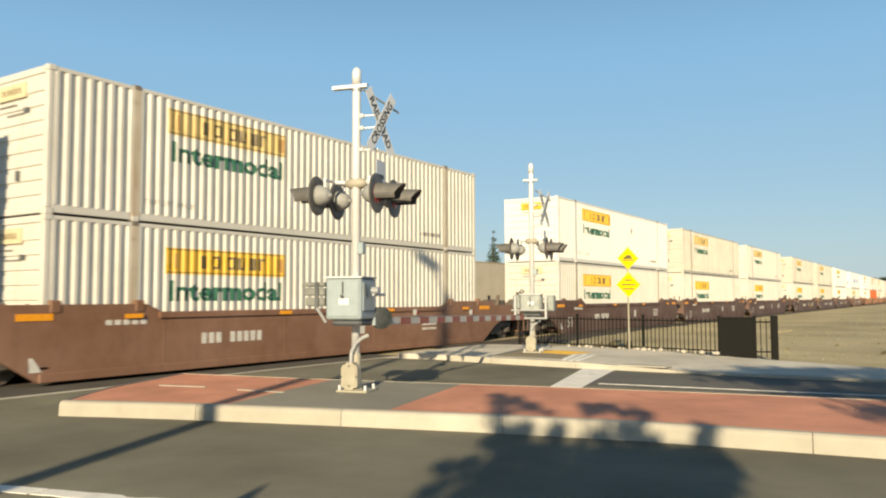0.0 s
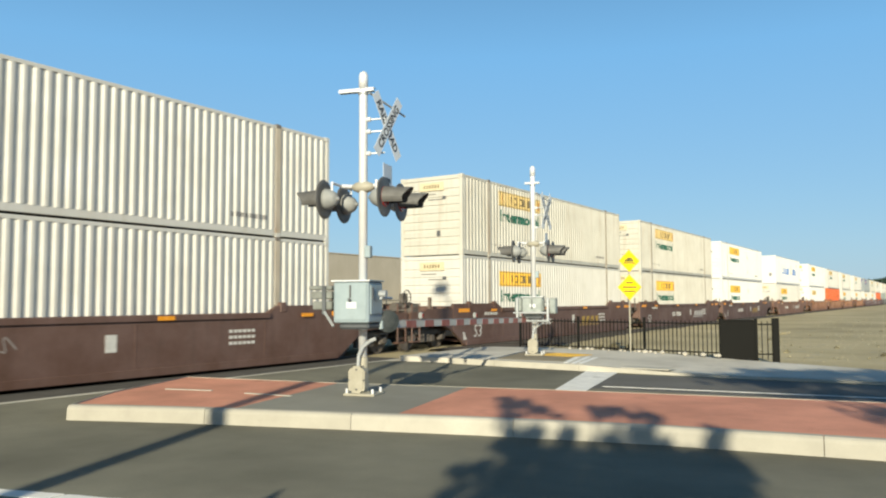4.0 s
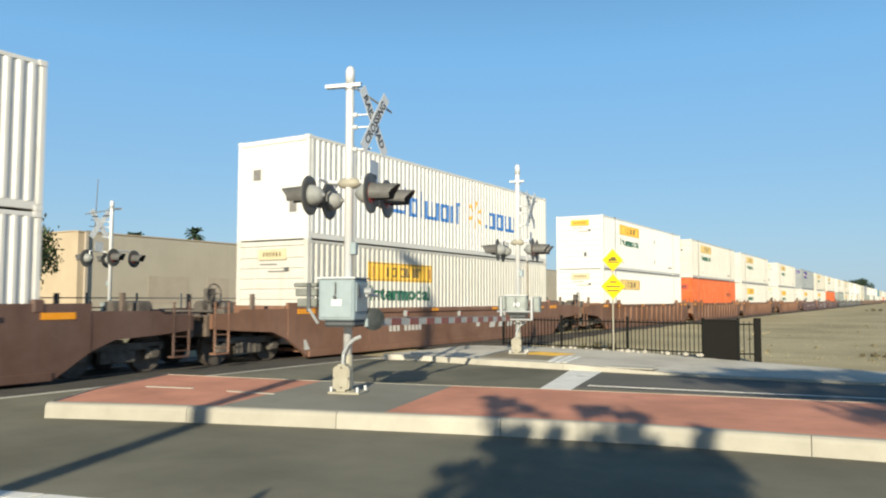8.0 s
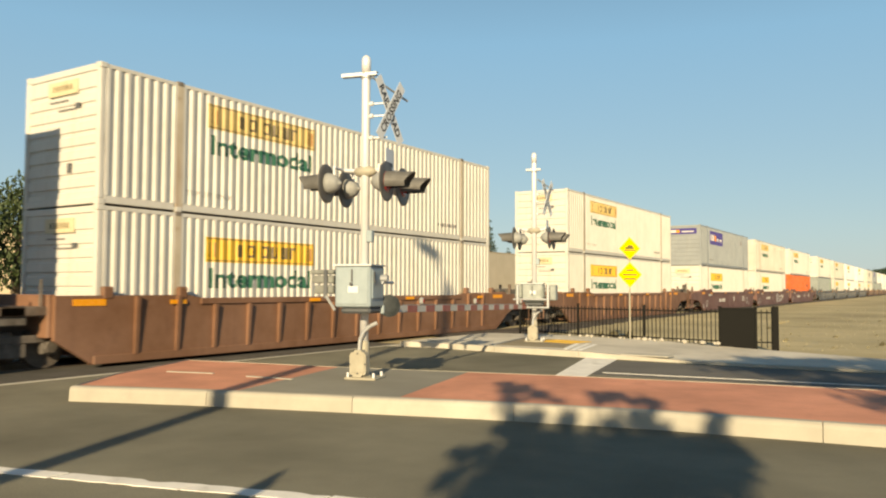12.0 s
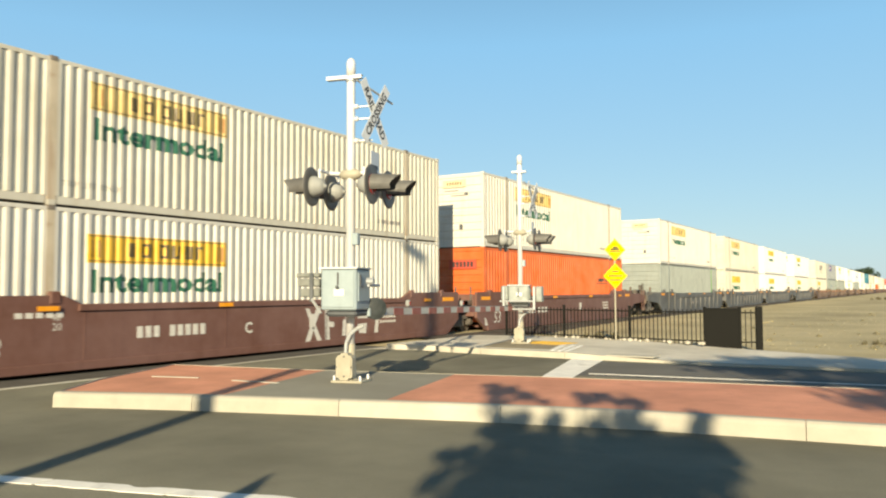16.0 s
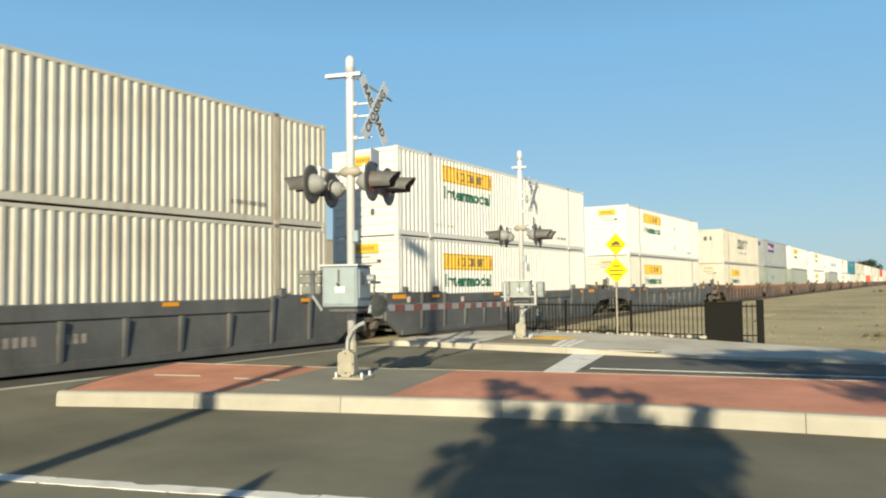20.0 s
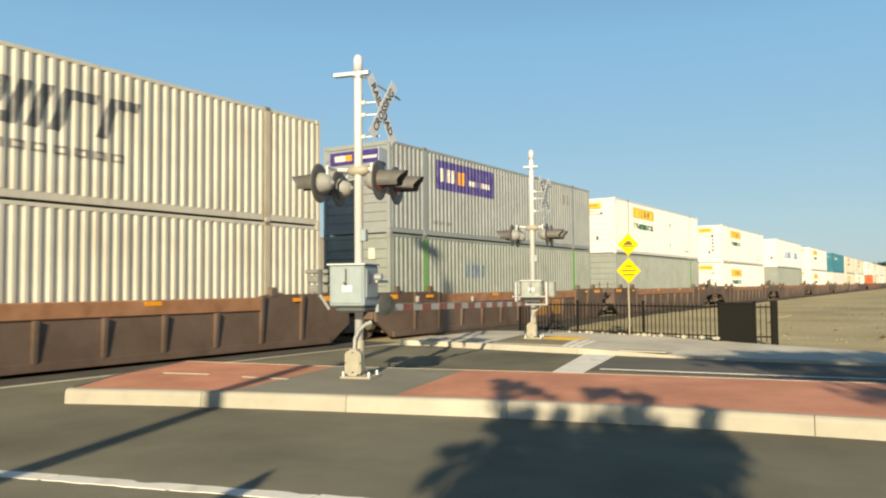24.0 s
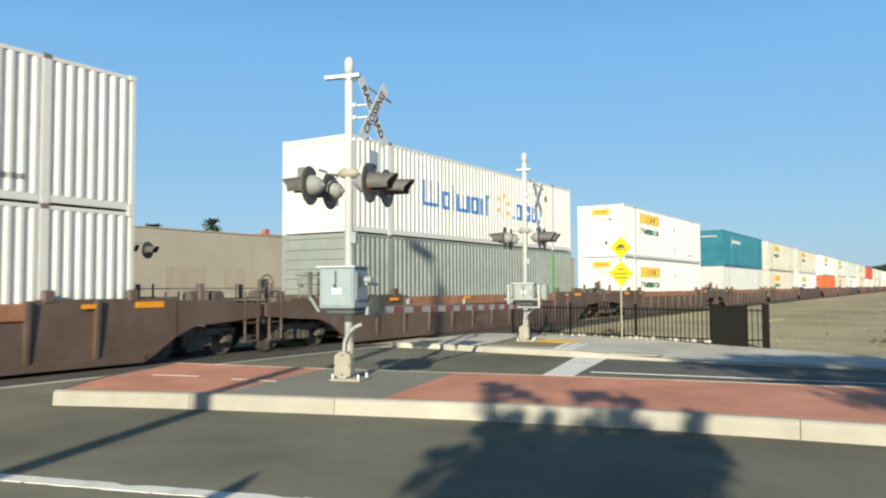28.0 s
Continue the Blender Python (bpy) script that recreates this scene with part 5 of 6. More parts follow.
def flasher(sig, x, y, z, face):
    """A flashing lamp with its round black background, hood and housing, facing +x or -x."""
    lamp = part("lamp_background", revolve([(0, 0.25), (0.012, 0.28), (0.022, 0.28), (0.03, 0.25)], (x, y, z), (face, 0, 0), 28), M_BLACK, sig, "round black lamp background")
    part("housing", revolve([(0.0, 0.15), (0.035, 0.15), (0.09, 0.132), (0.15, 0.10), (0.18, 0.065), (0.185, 0.03), (0.21, 0.028), (0.215, 0.01)], (x, y, z), (-face, 0, 0), 20), M_HOUSING, lamp, "pale grey lamp housing", True)
    part("lens", revolve([(0.028, 0.15), (0.045, 0.13), (0.052, 0.05)], (x, y, z), (face, 0, 0), 20), M_LENS, lamp, "dark red lens")
    bm = bmesh.new()
    n, r, ln = 16, 0.145, 0.42
    for k, rr in enumerate((r, r - 0.012)):
        a, b = [], []
        for i in range(n + 1):
            t = math.radians(-35 + 250 * i / n)
            cut = ln * (0.72 + 0.28 * max(0.0, math.sin(t)))
            a.append(bm.verts.new((x + face * 0.02, y + rr * math.cos(t), z + rr * math.sin(t))))
            b.append(bm.verts.new((x + face * (0.02 + cut), y + rr * 0.86 * math.cos(t), z + rr * 0.9 * math.sin(t) - 0.03 * cut)))
        for i in range(n):
            bm.faces.new((a[i], a[i + 1], b[i + 1], b[i]))
    part("hood", bm, M_BLACK, lamp, "black lamp hood")
    return lamp


def crossbuck(sig, x, y, z, letters=True):
    """Two crossed white boards with black words, facing +x, turned a little to the near lane."""
    swing = pose(0, 0, 0, 0, 0, -11)
    turn = Matrix(((0, 0, 1, 0), (1, 0, 0, 0), (0, 1, 0, 0), (0, 0, 0, 1)))
    for word, ang, dx in (("RAILROAD", -54, 0.0), ("CROSSING", 54, 0.02)):
        bm = box(-0.535, 0.535, -0.088, 0.088, -0.003, 0.003)
        bm.transform(swing @ Matrix.Translation((x + dx, y, z)) @ turn @ pose(0, 0, 0, 0, 0, ang))
        b = part("crossbuck_board", bm, M_SIGNW, sig, "white reflective crossbuck board")
        if letters:
            me = text_mesh("lettering", word, 0.172, M_INK, "CENTER", spacing=1.0, bold=0.004)
            me.transform(swing @ Matrix.Translation((x + dx + 0.006, y, z)) @ turn @ pose(0, 0, 0, 0, 0, ang) @ Matrix.Translation((0, -0.062, 0)))
            part("lettering", me, None, b, "black sign lettering")
    for zz in (z - 0.10, z + 0.08, z - 0.42):
        rod = part("bracket", tube((0.05, 0, zz), (x + 0.03, y * 0.4, zz + 0.02), 0.014, seg=6), M_ALU, sig)
        part("knob", revolve([(0, 0.02), (0.012, 0.034), (0.05, 0.034), (0.06, 0.02)], (0.06, 0, zz), (1, 0, 0.05), 10), M_GALV, rod)
    part("brace", tube((0.10, -0.02, z + 0.47), (x + 0.10, y + 0.52, z + 0.27), 0.018, seg=6), M_ALU, sig, "thin grey brace along the crossbuck tops")


def plate_shape(pts, y0, y1, k=1.0):
    """A plate with the outline pts (x, z), scaled by k, between y0 and y1."""
    bm = prism([(x * k, z * k) for x, z in pts], -y1, -y0)
    bm.transform(Matrix.Rotation(math.pi / 2, 4, "X"))
    return bm


def signal(name_label, loc, turn, gate, cabinet, extra_frame, lamps=(0.34, 0.33), lamp_z=2.775, buck_z=3.88, arm_z=4.37, top=4.68):
    sig = tagged(empty("crossing_signal", pose(*loc, 0, 0, turn)), name_label, "crossing signal")
    part("base_plate", box(-0.22, 0.25, -0.19, 0.19, 0.0, 0.035, 0.008), M_BASE, sig)
    for sx in (-0.18, 0.21):
        for sy in (-0.15, 0.15):
            part("bolt", tube((sx, sy, 0.03), (sx, sy, 0.10), 0.02, seg=8), M_GALV, sig)
    part("pedestal", revolve([(0.035, 0.13), (0.07, 0.088), (0.3, 0.078), (0.5, 0.075), (0.54, 0.066)], (0.0, 0, 0), (0, 0, 1), 16), M_BASE, sig, "pale cast pedestal", True)
    jb = part("junction_box", plate_shape(((-0.09, 0.05), (0.05, 0.05), (0.07, 0.09), (0.12, 0.09), (0.135, 0.13), (0.135, 0.41), (0.10, 0.46), (0.06, 0.47), (0.05, 0.50),
                                           (-0.07, 0.50), (-0.08, 0.47), (-0.13, 0.46), (-0.16, 0.41), (-0.16, 0.13), (-0.145, 0.09), (-0.11, 0.09)), -0.20, -0.07, 0.84), M_BASE, sig, "tan cast junction box with eared flange")
    part("cover", plate_shape(((-0.12, 0.13), (0.095, 0.13), (0.11, 0.15), (0.11, 0.40), (0.085, 0.43), (-0.11, 0.43), (-0.135, 0.40), (-0.135, 0.15)), -0.214, -0.1995, 0.84), M_BASE, jb)
    for bx, bz in ((-0.012, 0.445), (-0.012, 0.115), (-0.148, 0.27), (0.122, 0.27)):
        part("screw", tube((bx * 0.84, -0.2005, bz * 0.84), (bx * 0.84, -0.218, bz * 0.84), 0.012, seg=8), M_DGREY, jb)
    part("mast", revolve([(0.4, 0.062), (top - 0.2, 0.062), (top - 0.03, 0.045), (top - 0.01, 0.02)], (0, 0, 0), (0, 0, 1), 20), M_GALV, sig, "white metal mast", True)
    part("mast_cap", revolve([(top - 0.27, 0.066), (top - 0.07, 0.068), (top - 0.025, 0.052), (top, 0.02)], (0, 0, 0), (0, 0, 1), 16), M_GALV, sig, "", True)
    # bent cable conduit
    bm = bmesh.new()
    pts = [(-0.02, -0.12, 0.40), (-0.01, -0.12, 0.56), (0.04, -0.10, 0.68), (0.13, -0.08, 0.76), (0.22, -0.05, 0.80)]
    for a, b in zip(pts, pts[1:]):
        add_tube(bm, a, b, 0.029, seg=9)
    part("conduit", bm, M_ALU, sig, "grey bent conduit")
    # top arm and small box
    arm_top = part("top_arm", box(-0.2 if extra_frame else -0.37, 0.18, -0.055, -0.049, arm_z, arm_z + 0.05), M_ALU if extra_frame else M_GALV, sig, "short pale channel arm at the top")
    part("flange", box(-0.2 if extra_frame else -0.37, 0.18, -0.049, 0.035, arm_z + 0.044, arm_z + 0.05), M_ALU, arm_top)
    part("flange", box(-0.2 if extra_frame else -0.37, 0.18, -0.049, 0.035, arm_z, arm_z + 0.006), M_ALU, arm_top)
    part("u_bolt", revolve([(0.0, 0.07), (0.005, 0.078), (0.022, 0.078), (0.027, 0.07)], (0, 0, arm_z - 0.04), (0, 0, 1), 14), M_ALU, arm_top)
    part("mast_box", box(0.05, 0.14, -0.08, 0.02, 1.95, 2.12, 0.01), M_BOX, sig)
    zl = lamp_z + 0.23
    part("clamp", revolve([(-0.17, 0.03), (-0.13, 0.06), (-0.06, 0.085), (0.06, 0.085), (0.13, 0.06), (0.17, 0.03)], (0, 0, zl - 0.03), (1, 0, 0), 14), M_BASE, sig, "cream cast crossarm clamp", True)
    # lamp brackets: a short arm each way, with a cross tube that carries two lamps
    lx, ly = lamps
    for face in (-1, 1):
        part("lamp_arm", tube((0, 0, zl - 0.03), (face * lx, 0, zl), 0.03, seg=8), M_GALV, sig)
        part("lamp_bar", tube((face * lx, -ly, zl), (face * lx, ly, zl), 0.022, seg=8), M_GALV, sig)
        for y in (-ly, ly):
            part("drop_bracket", tube((face * lx, y, zl), (face * lx, y, zl - 0.14), 0.018, seg=6), M_GALV, sig)
            flasher(sig, face * (lx + 0.1), y, lamp_z, face)
    crossbuck(sig, 0.27, 0.22, buck_z)
    plate = part("track_plate", box(0.300, 0.306, 0.02, 0.36, buck_z - 0.87, buck_z - 0.56), M_SIGNW, sig, "small white plate below the crossbuck")
    part("plate_shape", box(0.307, 0.311, 0.10, 0.28, buck_z - 0.82, buck_z - 0.76), M_INK, plate)
    # gate mechanism
    x0, x1, y0, y1, z0, z1 = cabinet
    cab_m = M_BOX if gate else M_WORN
    cab = part("gate_cabinet", box(x0, x1, y0, y1, z0, z1, 0.02), cab_m, sig, "blue-grey gate mechanism cabinet" if gate else "worn grey gate mechanism cabinet")
    part("lid", box(x0 - 0.02, x1 + 0.02, y0 - 0.02, y1 + 0.02, z1, z1 + 0.022, 0.006), cab_m, cab)
    part("door", box(x0 + 0.03, x1 - 0.03, y0 - 0.014, y0, z0 + 0.04, z1 - 0.03, 0.006), cab_m, cab)
    part("hasp", box((x0 + x1) / 2 - 0.012, (x0 + x1) / 2 + 0.012, y0 - 0.03, y0 - 0.014, z1 - 0.22, z1 - 0.05, 0.004), M_DGREY, cab, "dark hasp")
    part("padlock", revolve([(0, 0.02), (0.02, 0.025), (0.03, 0.02)], ((x0 + x1) / 2, y0 - 0.035, z1 - 0.25), (0, -1, 0), 10), M_DGREY, cab)
    part("label_plate", box((x0 + x1) / 2 - 0.06, (x0 + x1) / 2 + 0.09, y0 - 0.02, y0 - 0.0145, z0 + 0.2, z0 + 0.29), M_SIGNW, cab, "white label plate")
    part("side_cover", box(x1, x1 + 0.018, y0 + 0.05, y1 - 0.05, z0 + 0.12, z1 - 0.05, 0.006), cab_m, cab)
    part("latch", box(x1 + 0.018, x1 + 0.035, y0 + 0.08, y0 + 0.11, z1 - 0.24, z1 - 0.08, 0.005), M_DGREY, cab, "dark latch")
    part("lid_rim", box(x0 - 0.024, x1 + 0.024, y0 - 0.024, y0 - 0.0205, z1 + 0.001, z1 + 0.021), M_SIGNW, cab, "pale lid rim")
    # belly block; the shade below the cabinet is put into its dark colour
    part("belly", box(x0 + 0.06, x1 - 0.02, y0 + 0.05, y1 + 0.05, z0 - 0.09, z0, 0.03), M_BOXD, cab, "belly under the cabinet, coloured dark for the shade there")
    if gate:
        zc = z0 + 0.36
        for q, (za, zb2) in enumerate(((1.49, 1.55), (1.36, 1.47), (1.21, 1.33))):
            part("counterweight", box(-0.72 + 0.03 * q, -0.36, -0.28, 0.02, za, zb2, 0.015), M_WEIGHT, sig, "grey-green counterweight plate")
        part("weight_arm", box(-0.50, -0.44, -0.31, -0.285, 1.14, 1.55, 0.008), M_BOXD, sig, "dark counterweight arm")
        part("weight_arm", box(-0.40, -0.20, -0.20, -0.14, 1.30, 1.40, 0.008), M_BOXD, sig, "dark counterweight arm")
        part("link_rod", tube((-0.46, -0.3, 1.18), (-0.30, -0.34, 0.98), 0.022, seg=6), M_ALU, sig)
        part("arm_yoke", revolve([(0, 0.07), (0.02, 0.10), (0.32, 0.10), (0.36, 0.07)], (0.2, y1 + 0.06, z0 + 0.06), (0.05, 1, 0), 14), M_DGREY, sig, "dark gate arm yoke")
        part("pivot_disc", revolve([(0.0, 0.10), (0.015, 0.16), (0.055, 0.16), (0.07, 0.09)], (0.32, 0.14, 1.04), (0.75, -1, 0), 22), M_PIVOT, sig, "dark round pivot cover")
        part("yoke_plate", box(0.24, 0.30, y1 - 0.05, y1 + 0.62, z0 - 0.10, z0 + 0.02, 0.01), M_BOX, sig)
        part("side_gear", tube((x1 + 0.10, y0 + 0.16, z0 + 0.40), (x1 + 0.20, y0 + 0.16, z0 + 0.40), 0.05, seg=10), M_ALU, cab)
        part("side_pipe", tube((x1 + 0.14, y0 + 0.10, z0 + 0.34), (x1 + 0.14, y1, z0 + 0.34), 0.02, seg=8), M_ALU, cab)
        part("arm_plate", box(0.05, 0.14, y1 + 0.6, y1 + 0.95, z0 - 0.10, z0 + 0.0, 0.01), M_ALU, sig)
        arm = part("gate_arm", box(0.07, 0.10, 0.85, 9.3, 0.86, 0.965, 0.004), M_STRIPEW, sig, "lowered gate arm with red and white stripes")
        arm.matrix_basis = pose(0, 0, 0.985, 0, 0, -3.0) @ pose(0, 0, 0, -0.95) @ pose(0, 0, -0.9125)
        for i in range(10):
            a = 1.36 + i * 0.80
            part("red_stripe", box(0.066, 0.104, a, a + 0.40, 0.858, 0.967), M_STRIPER, arm, "red stripe")
        for yy in (2.0, 4.9, 8.5):
            lamp = part("arm_lamp", box(0.05, 0.12, yy - 0.05, yy + 0.05, 0.99, 1.10, 0.02), M_HOUSING, arm, "small gate arm lamp")
            part("lens", tube((0.12, yy, 1.045), (0.13, yy, 1.045), 0.035, seg=10), M_LENS, lamp)
        part("arm_cable", tube((0.085, 1.2, 0.975), (0.085, 8.4, 0.975), 0.008, seg=5), M_HOUSING, arm)
    if extra_frame:
        for z in (z0 - 0.13, z0 + 0.07):
            part("guard_bar", tube((x0 - 0.2, y0 - 0.1, z), (x1 + 0.16, y0 - 0.1, z), 0.026, seg=8), M_ALU, sig, "pale guard bar")
        for xx in (x0 - 0.1, x1 + 0.15):
            part("guard_post", box(xx - 0.03, xx + 0.03, y0 - 0.12, y0 - 0.06, z0 - 0.15, z1 - 0.02, 0.01), M_ALU, sig)
        part("counterweight", box(x0 - 0.2, x0 - 0.02, y0 + 0.05, y1, z0 + 0.1, z1, 0.03), M_WORN, sig, "grey counterweight")
        side = part("side_box", box(x1 + 0.17, x1 + 0.33, y0 + 0.02, y1, z0 + 0.05, z1 - 0.02, 0.02), M_WORN, sig, "worn grey side box")
        part("cover", box(x1 + 0.19, x1 + 0.31, y0 + 0.008, y0 + 0.02, z0 + 0.09, z1 - 0.06, 0.005), M_WORN, side)
        for zz in (z0 + 0.14, z0 + 0.32):
            part("side_bracket", box(x1, x1 + 0.17, y0 + 0.1, y0 + 0.14, zz, zz + 0.03), M_DGREY, side, "dark bracket")
    return sig


signal("white crossing signal mast with flashers and lowered gate on the median", (7.2, 4.15, 0.173), 15.0, True,
       (-0.25, 0.28, -0.46, 0.05, 1.03, 1.60), False)
signal("white crossing signal mast with crossbuck and flashers on the pavement", (5.46, 13.35, 0.12), 15.0, False,
       (-0.26, 0.26, -0.26, 0.06, 1.0, 1.46), True, (0.33, 0.33), 2.62, 3.66, 4.36, 4.83)
signal("white crossing signal mast beyond the train", (-8.0, 11.33, -0.05), 191.0, False,
       (-0.30, 0.28, -0.32, 0.10, 0.98, 1.42), False, (0.42, 0.45), 2.83, 3.93, 4.40, 4.71)


# ---------------------------------------------------------------- warning sign
def warning_sign(loc, turn):
    s = tagged(empty("warning_sign", pose(*loc, 0, 0, turn)), "two yellow diamond warning signs on one steel post", "road sign")
    part("post", box(-0.018, 0.018, -0.015, 0.015, 0.0, 2.75, 0.004), M_BASE, s, "grey steel post")
    for z, h, low in ((2.44, 0.30, False), (1.74, 0.34, True)):
        bm = bmesh.new()
        for y, k in ((-0.030, 0), (-0.026, 1)):
            bm.faces.new([bm.verts.new((a, y, z + b)) for a, b in ((0, -h), (h, 0), (0, h), (-h, 0))][::1 if k == 0 else -1])
        vs = list(bm.verts)
        for i in range(4):
            bm.faces.new((vs[i], vs[(i + 1) % 4], vs[4 + (i + 1) % 4], vs[4 + i]))
        bmesh.ops.recalc_face_normals(bm, faces=bm.faces)
        d = part("diamond", bm, M_SIGNY, s, "yellow diamond sign")
        edge = bmesh.new()
        k = h * 0.92
        c = [(0, -k), (k, 0), (0, k), (-k, 0)]
        for i in range(4):
            a, b = Vector(c[i]), Vector(c[(i + 1) % 4])
            a2, b2 = a * 0.955, b * 0.955
            edge.faces.new([edge.verts.new((p.x, -0.034, z + p.y)) for p in (a, b, b2, a2)])
        part("border", edge, M_FADED, d)
        if low:
            for i, (w, dz) in enumerate(((0.10, 0.12), (0.2, 0.0), (0.16, -0.11))):
                part("text_bar", box(-w, w, -0.036, -0.033, z + dz - 0.02, z + dz + 0.02), M_FADED, d)
        else:
            part("symbol", box(-0.17, 0.17, -0.036, -0.033, z - 0.07, z - 0.04), M_FADED, d, "black low vehicle symbol")
            part("symbol", box(-0.13, 0.12, -0.036, -0.033, z - 0.02, z + 0.04), M_FADED, d)
            part("symbol", box(-0.06, 0.08, -0.036, -0.033, z + 0.04, z + 0.09), M_FADED, d)
    return s


warning_sign((7.2, 15.55, 0.10), 42.0)


# ---------------------------------------------------------------- fence
def fence():
    f = tagged(empty("fence"), "black steel picket fence with a dark solid panel", "fence")
    pk = mesh_of(box(-0.009, 0.009, -0.009, 0.009, 0.03, 0.95), "picket", M_FENCE)
    runs = [((3.35, 16.75), (9.55, 15.42)), ((10.38, 15.45), (10.74, 15.62))]
    for a, b in runs:
        a, b = Vector(a), Vector(b)
        d = b - a
        n = round(d.length / 0.118)
        ang = math.degrees(math.atan2(d.y, d.x))
        for i in range(n + 1):
            p = a.lerp(b, i / n)
            part("picket", pk, None, f).matrix_basis = pose(p.x, p.y, 0.02, 0, 0, ang)
        for z in (0.14, 0.86):
            bm = box(0, d.length, -0.016, 0.016, z, z + 0.035)
            part("rail", bm, M_FENCE, f).matrix_basis = pose(a.x, a.y, 0.02, 0, 0, ang)
        if a.x > 10:
            part("end_post", box(-0.07, 0.07, -0.03, 0.03, -0.08, 1.03, 0.006), M_FENCE, f, "broad black end post").matrix_basis = pose(b.x + 0.06, b.y + 0.02, 0.02, 0, 0, ang)
        m = max(1, round(d.length / 2.4))
        for i in range(m + 1):
            p = a.lerp(b, i / m)
            post = part("post", box(-0.03, 0.03, -0.03, 0.03, -0.08, 1.0, 0.004), M_FENCE, f)
            post.matrix_basis = pose(p.x, p.y, 0.02, 0, 0, ang)
            part("cap", box(-0.036, 0.036, -0.036, 0.036, 1.0, 1.02, 0.006), M_FENCE, post)
    # the return of the fence, boarded with a dark panel
    a, b = Vector((9.55, 15.40)), Vector((10.36, 15.42))
    part("dark_panel", box(0, (b - a).length, -0.02, 0.02, 0.0, 0.98, 0.004), M_FENCE, f, "solid black panel").matrix_basis = pose(a.x, a.y, 0.0, 0, 0, 1.4)
    part("panel_frame", box(0, (b - a).length, -0.035, 0.035, 0.96, 1.01, 0.006), M_FENCE, f).matrix_basis = pose(a.x, a.y, 0.0, 0, 0, 1.4)
    rng = random.Random(5)
    for i in range(26):
        x = rng.uniform(7.2, 9.6) if i < 18 else rng.uniform(5.0, 7.0)
        y = 16.45 - (x - 4.75) * 0.2146 - rng.uniform(0.05, 0.35)
        bm = bmesh.new()
        bmesh.ops.create_icosphere(bm, subdivisions=1, radius=rng.uniform(0.03, 0.085))
        for v in bm.verts:
            v.co *= rng.uniform(0.75, 1.2)
            v.co.z *= 0.8
        st = tagged(new("stone", mesh_of(bm, "stone", M_STONE)), "pale loose stone at the foot of the fence", "stone", "stones by the fence")
        st.location = (x, y, 0.14)


fence()


# ---------------------------------------------------------------- trees
def leaf_crown(centres, count, size, seed, material):
    """A crown of small tilted leaf cards gathered round clump centres (x, y, z, radius)."""
    rng = random.Random(seed)
    verts, faces = [], []
    weights = [c[3] ** 2 for c in centres]
    for k in range(count):
        cx, cy, cz, r = rng.choices(centres, weights)[0]
        d = Vector((rng.gauss(0, 1), rng.gauss(0, 1), rng.gauss(0, 1))).normalized() * r * (rng.random() ** 0.4) * (1.25 if rng.random() < 0.12 else 1.0)
        p = Vector((cx, cy, cz)) + Vector((d.x, d.y, d.z * 0.85))
        s = size * rng.uniform(0.6, 1.3)
        q = Euler((rng.uniform(0, 6.3), rng.uniform(0, 6.3), rng.uniform(0, 6.3))).to_matrix()
        n = len(verts)
        for a, b in ((-1, 0), (0, -0.45), (1, 0), (0, 0.45)):
            verts.append(p + q @ Vector((a * s, b * s, 0.12 * s * abs(a))))
        faces += [(n, n + 1, n + 2), (n, n + 2, n + 3)]
    me = bpy.data.meshes.new("crown")
    me.from_pydata([tuple(v) for v in verts], [], faces)
    me.materials.append(material)
    return me


def ragged(lobes, seed, per=14, r0=0.10, r1=0.24, airy=0.0):
    """Break lobes into many small clumps that thin out at the rim, so that the outline is feathery and has gaps; lobes smaller than airy are sparse."""
    rng = random.Random(seed)
    out = []
    for x, y, z, r in lobes:
        for _ in range(max(5, int(per * (r / 0.4) ** 2))):
            d = Vector((rng.gauss(0, 1), rng.gauss(0, 1), rng.gauss(0, 1))) * r * 0.5
            out.append((x + d.x, y + d.y, z + d.z, rng.uniform(r0, r1) * (0.55 if d.length > r else 1.0) * (0.72 if r < airy else 1.0)))
    return out


def tree(name, label, loc, height, trunk_r, clumps, count, size, seed, leaf=None, clumps_fine=None):
    t = tagged(empty(name, pose(*loc)), label, "tree")
    rng = random.Random(seed)
    bm = bmesh.new()
    base = Vector((0, 0, -0.1))
    fork = Vector((rng.uniform(-.15, .15), rng.uniform(-.15, .15), height * 0.42))
    add_tube(bm, base, fork, trunk_r * 1.25, trunk_r * 0.8, 10)
    for cx, cy, cz, r in clumps:
        tip = Vector((cx, cy, cz))
        mid = fork.lerp(tip, 0.5) + Vector((rng.uniform(-.2, .2), rng.uniform(-.2, .2), 0.1))
        add_tube(bm, fork, mid, trunk_r * 0.5, trunk_r * 0.3, 7)
        add_tube(bm, mid, tip, trunk_r * 0.3, trunk_r * 0.08, 6)
    part("trunk", bm, M_BARK, t, "brown trunk with limbs")
    c = part("crown", leaf_crown(clumps_fine or clumps, count, size, seed, leaf or M_LEAF), None, t, "dark green leafy crown")
    return t


def crown_clumps(seed, n, rx, ry, z0, z1, r0, r1):
    rng = random.Random(seed)
    return [(rng.uniform(-rx, rx), rng.uniform(-ry, ry), rng.uniform(z0, z1), rng.uniform(r0, r1)) for _ in range(n)]


def across(u, z, r):
    """A clump u metres across the sun's way."""
    return (u * 0.923, u * 0.385, z, r)


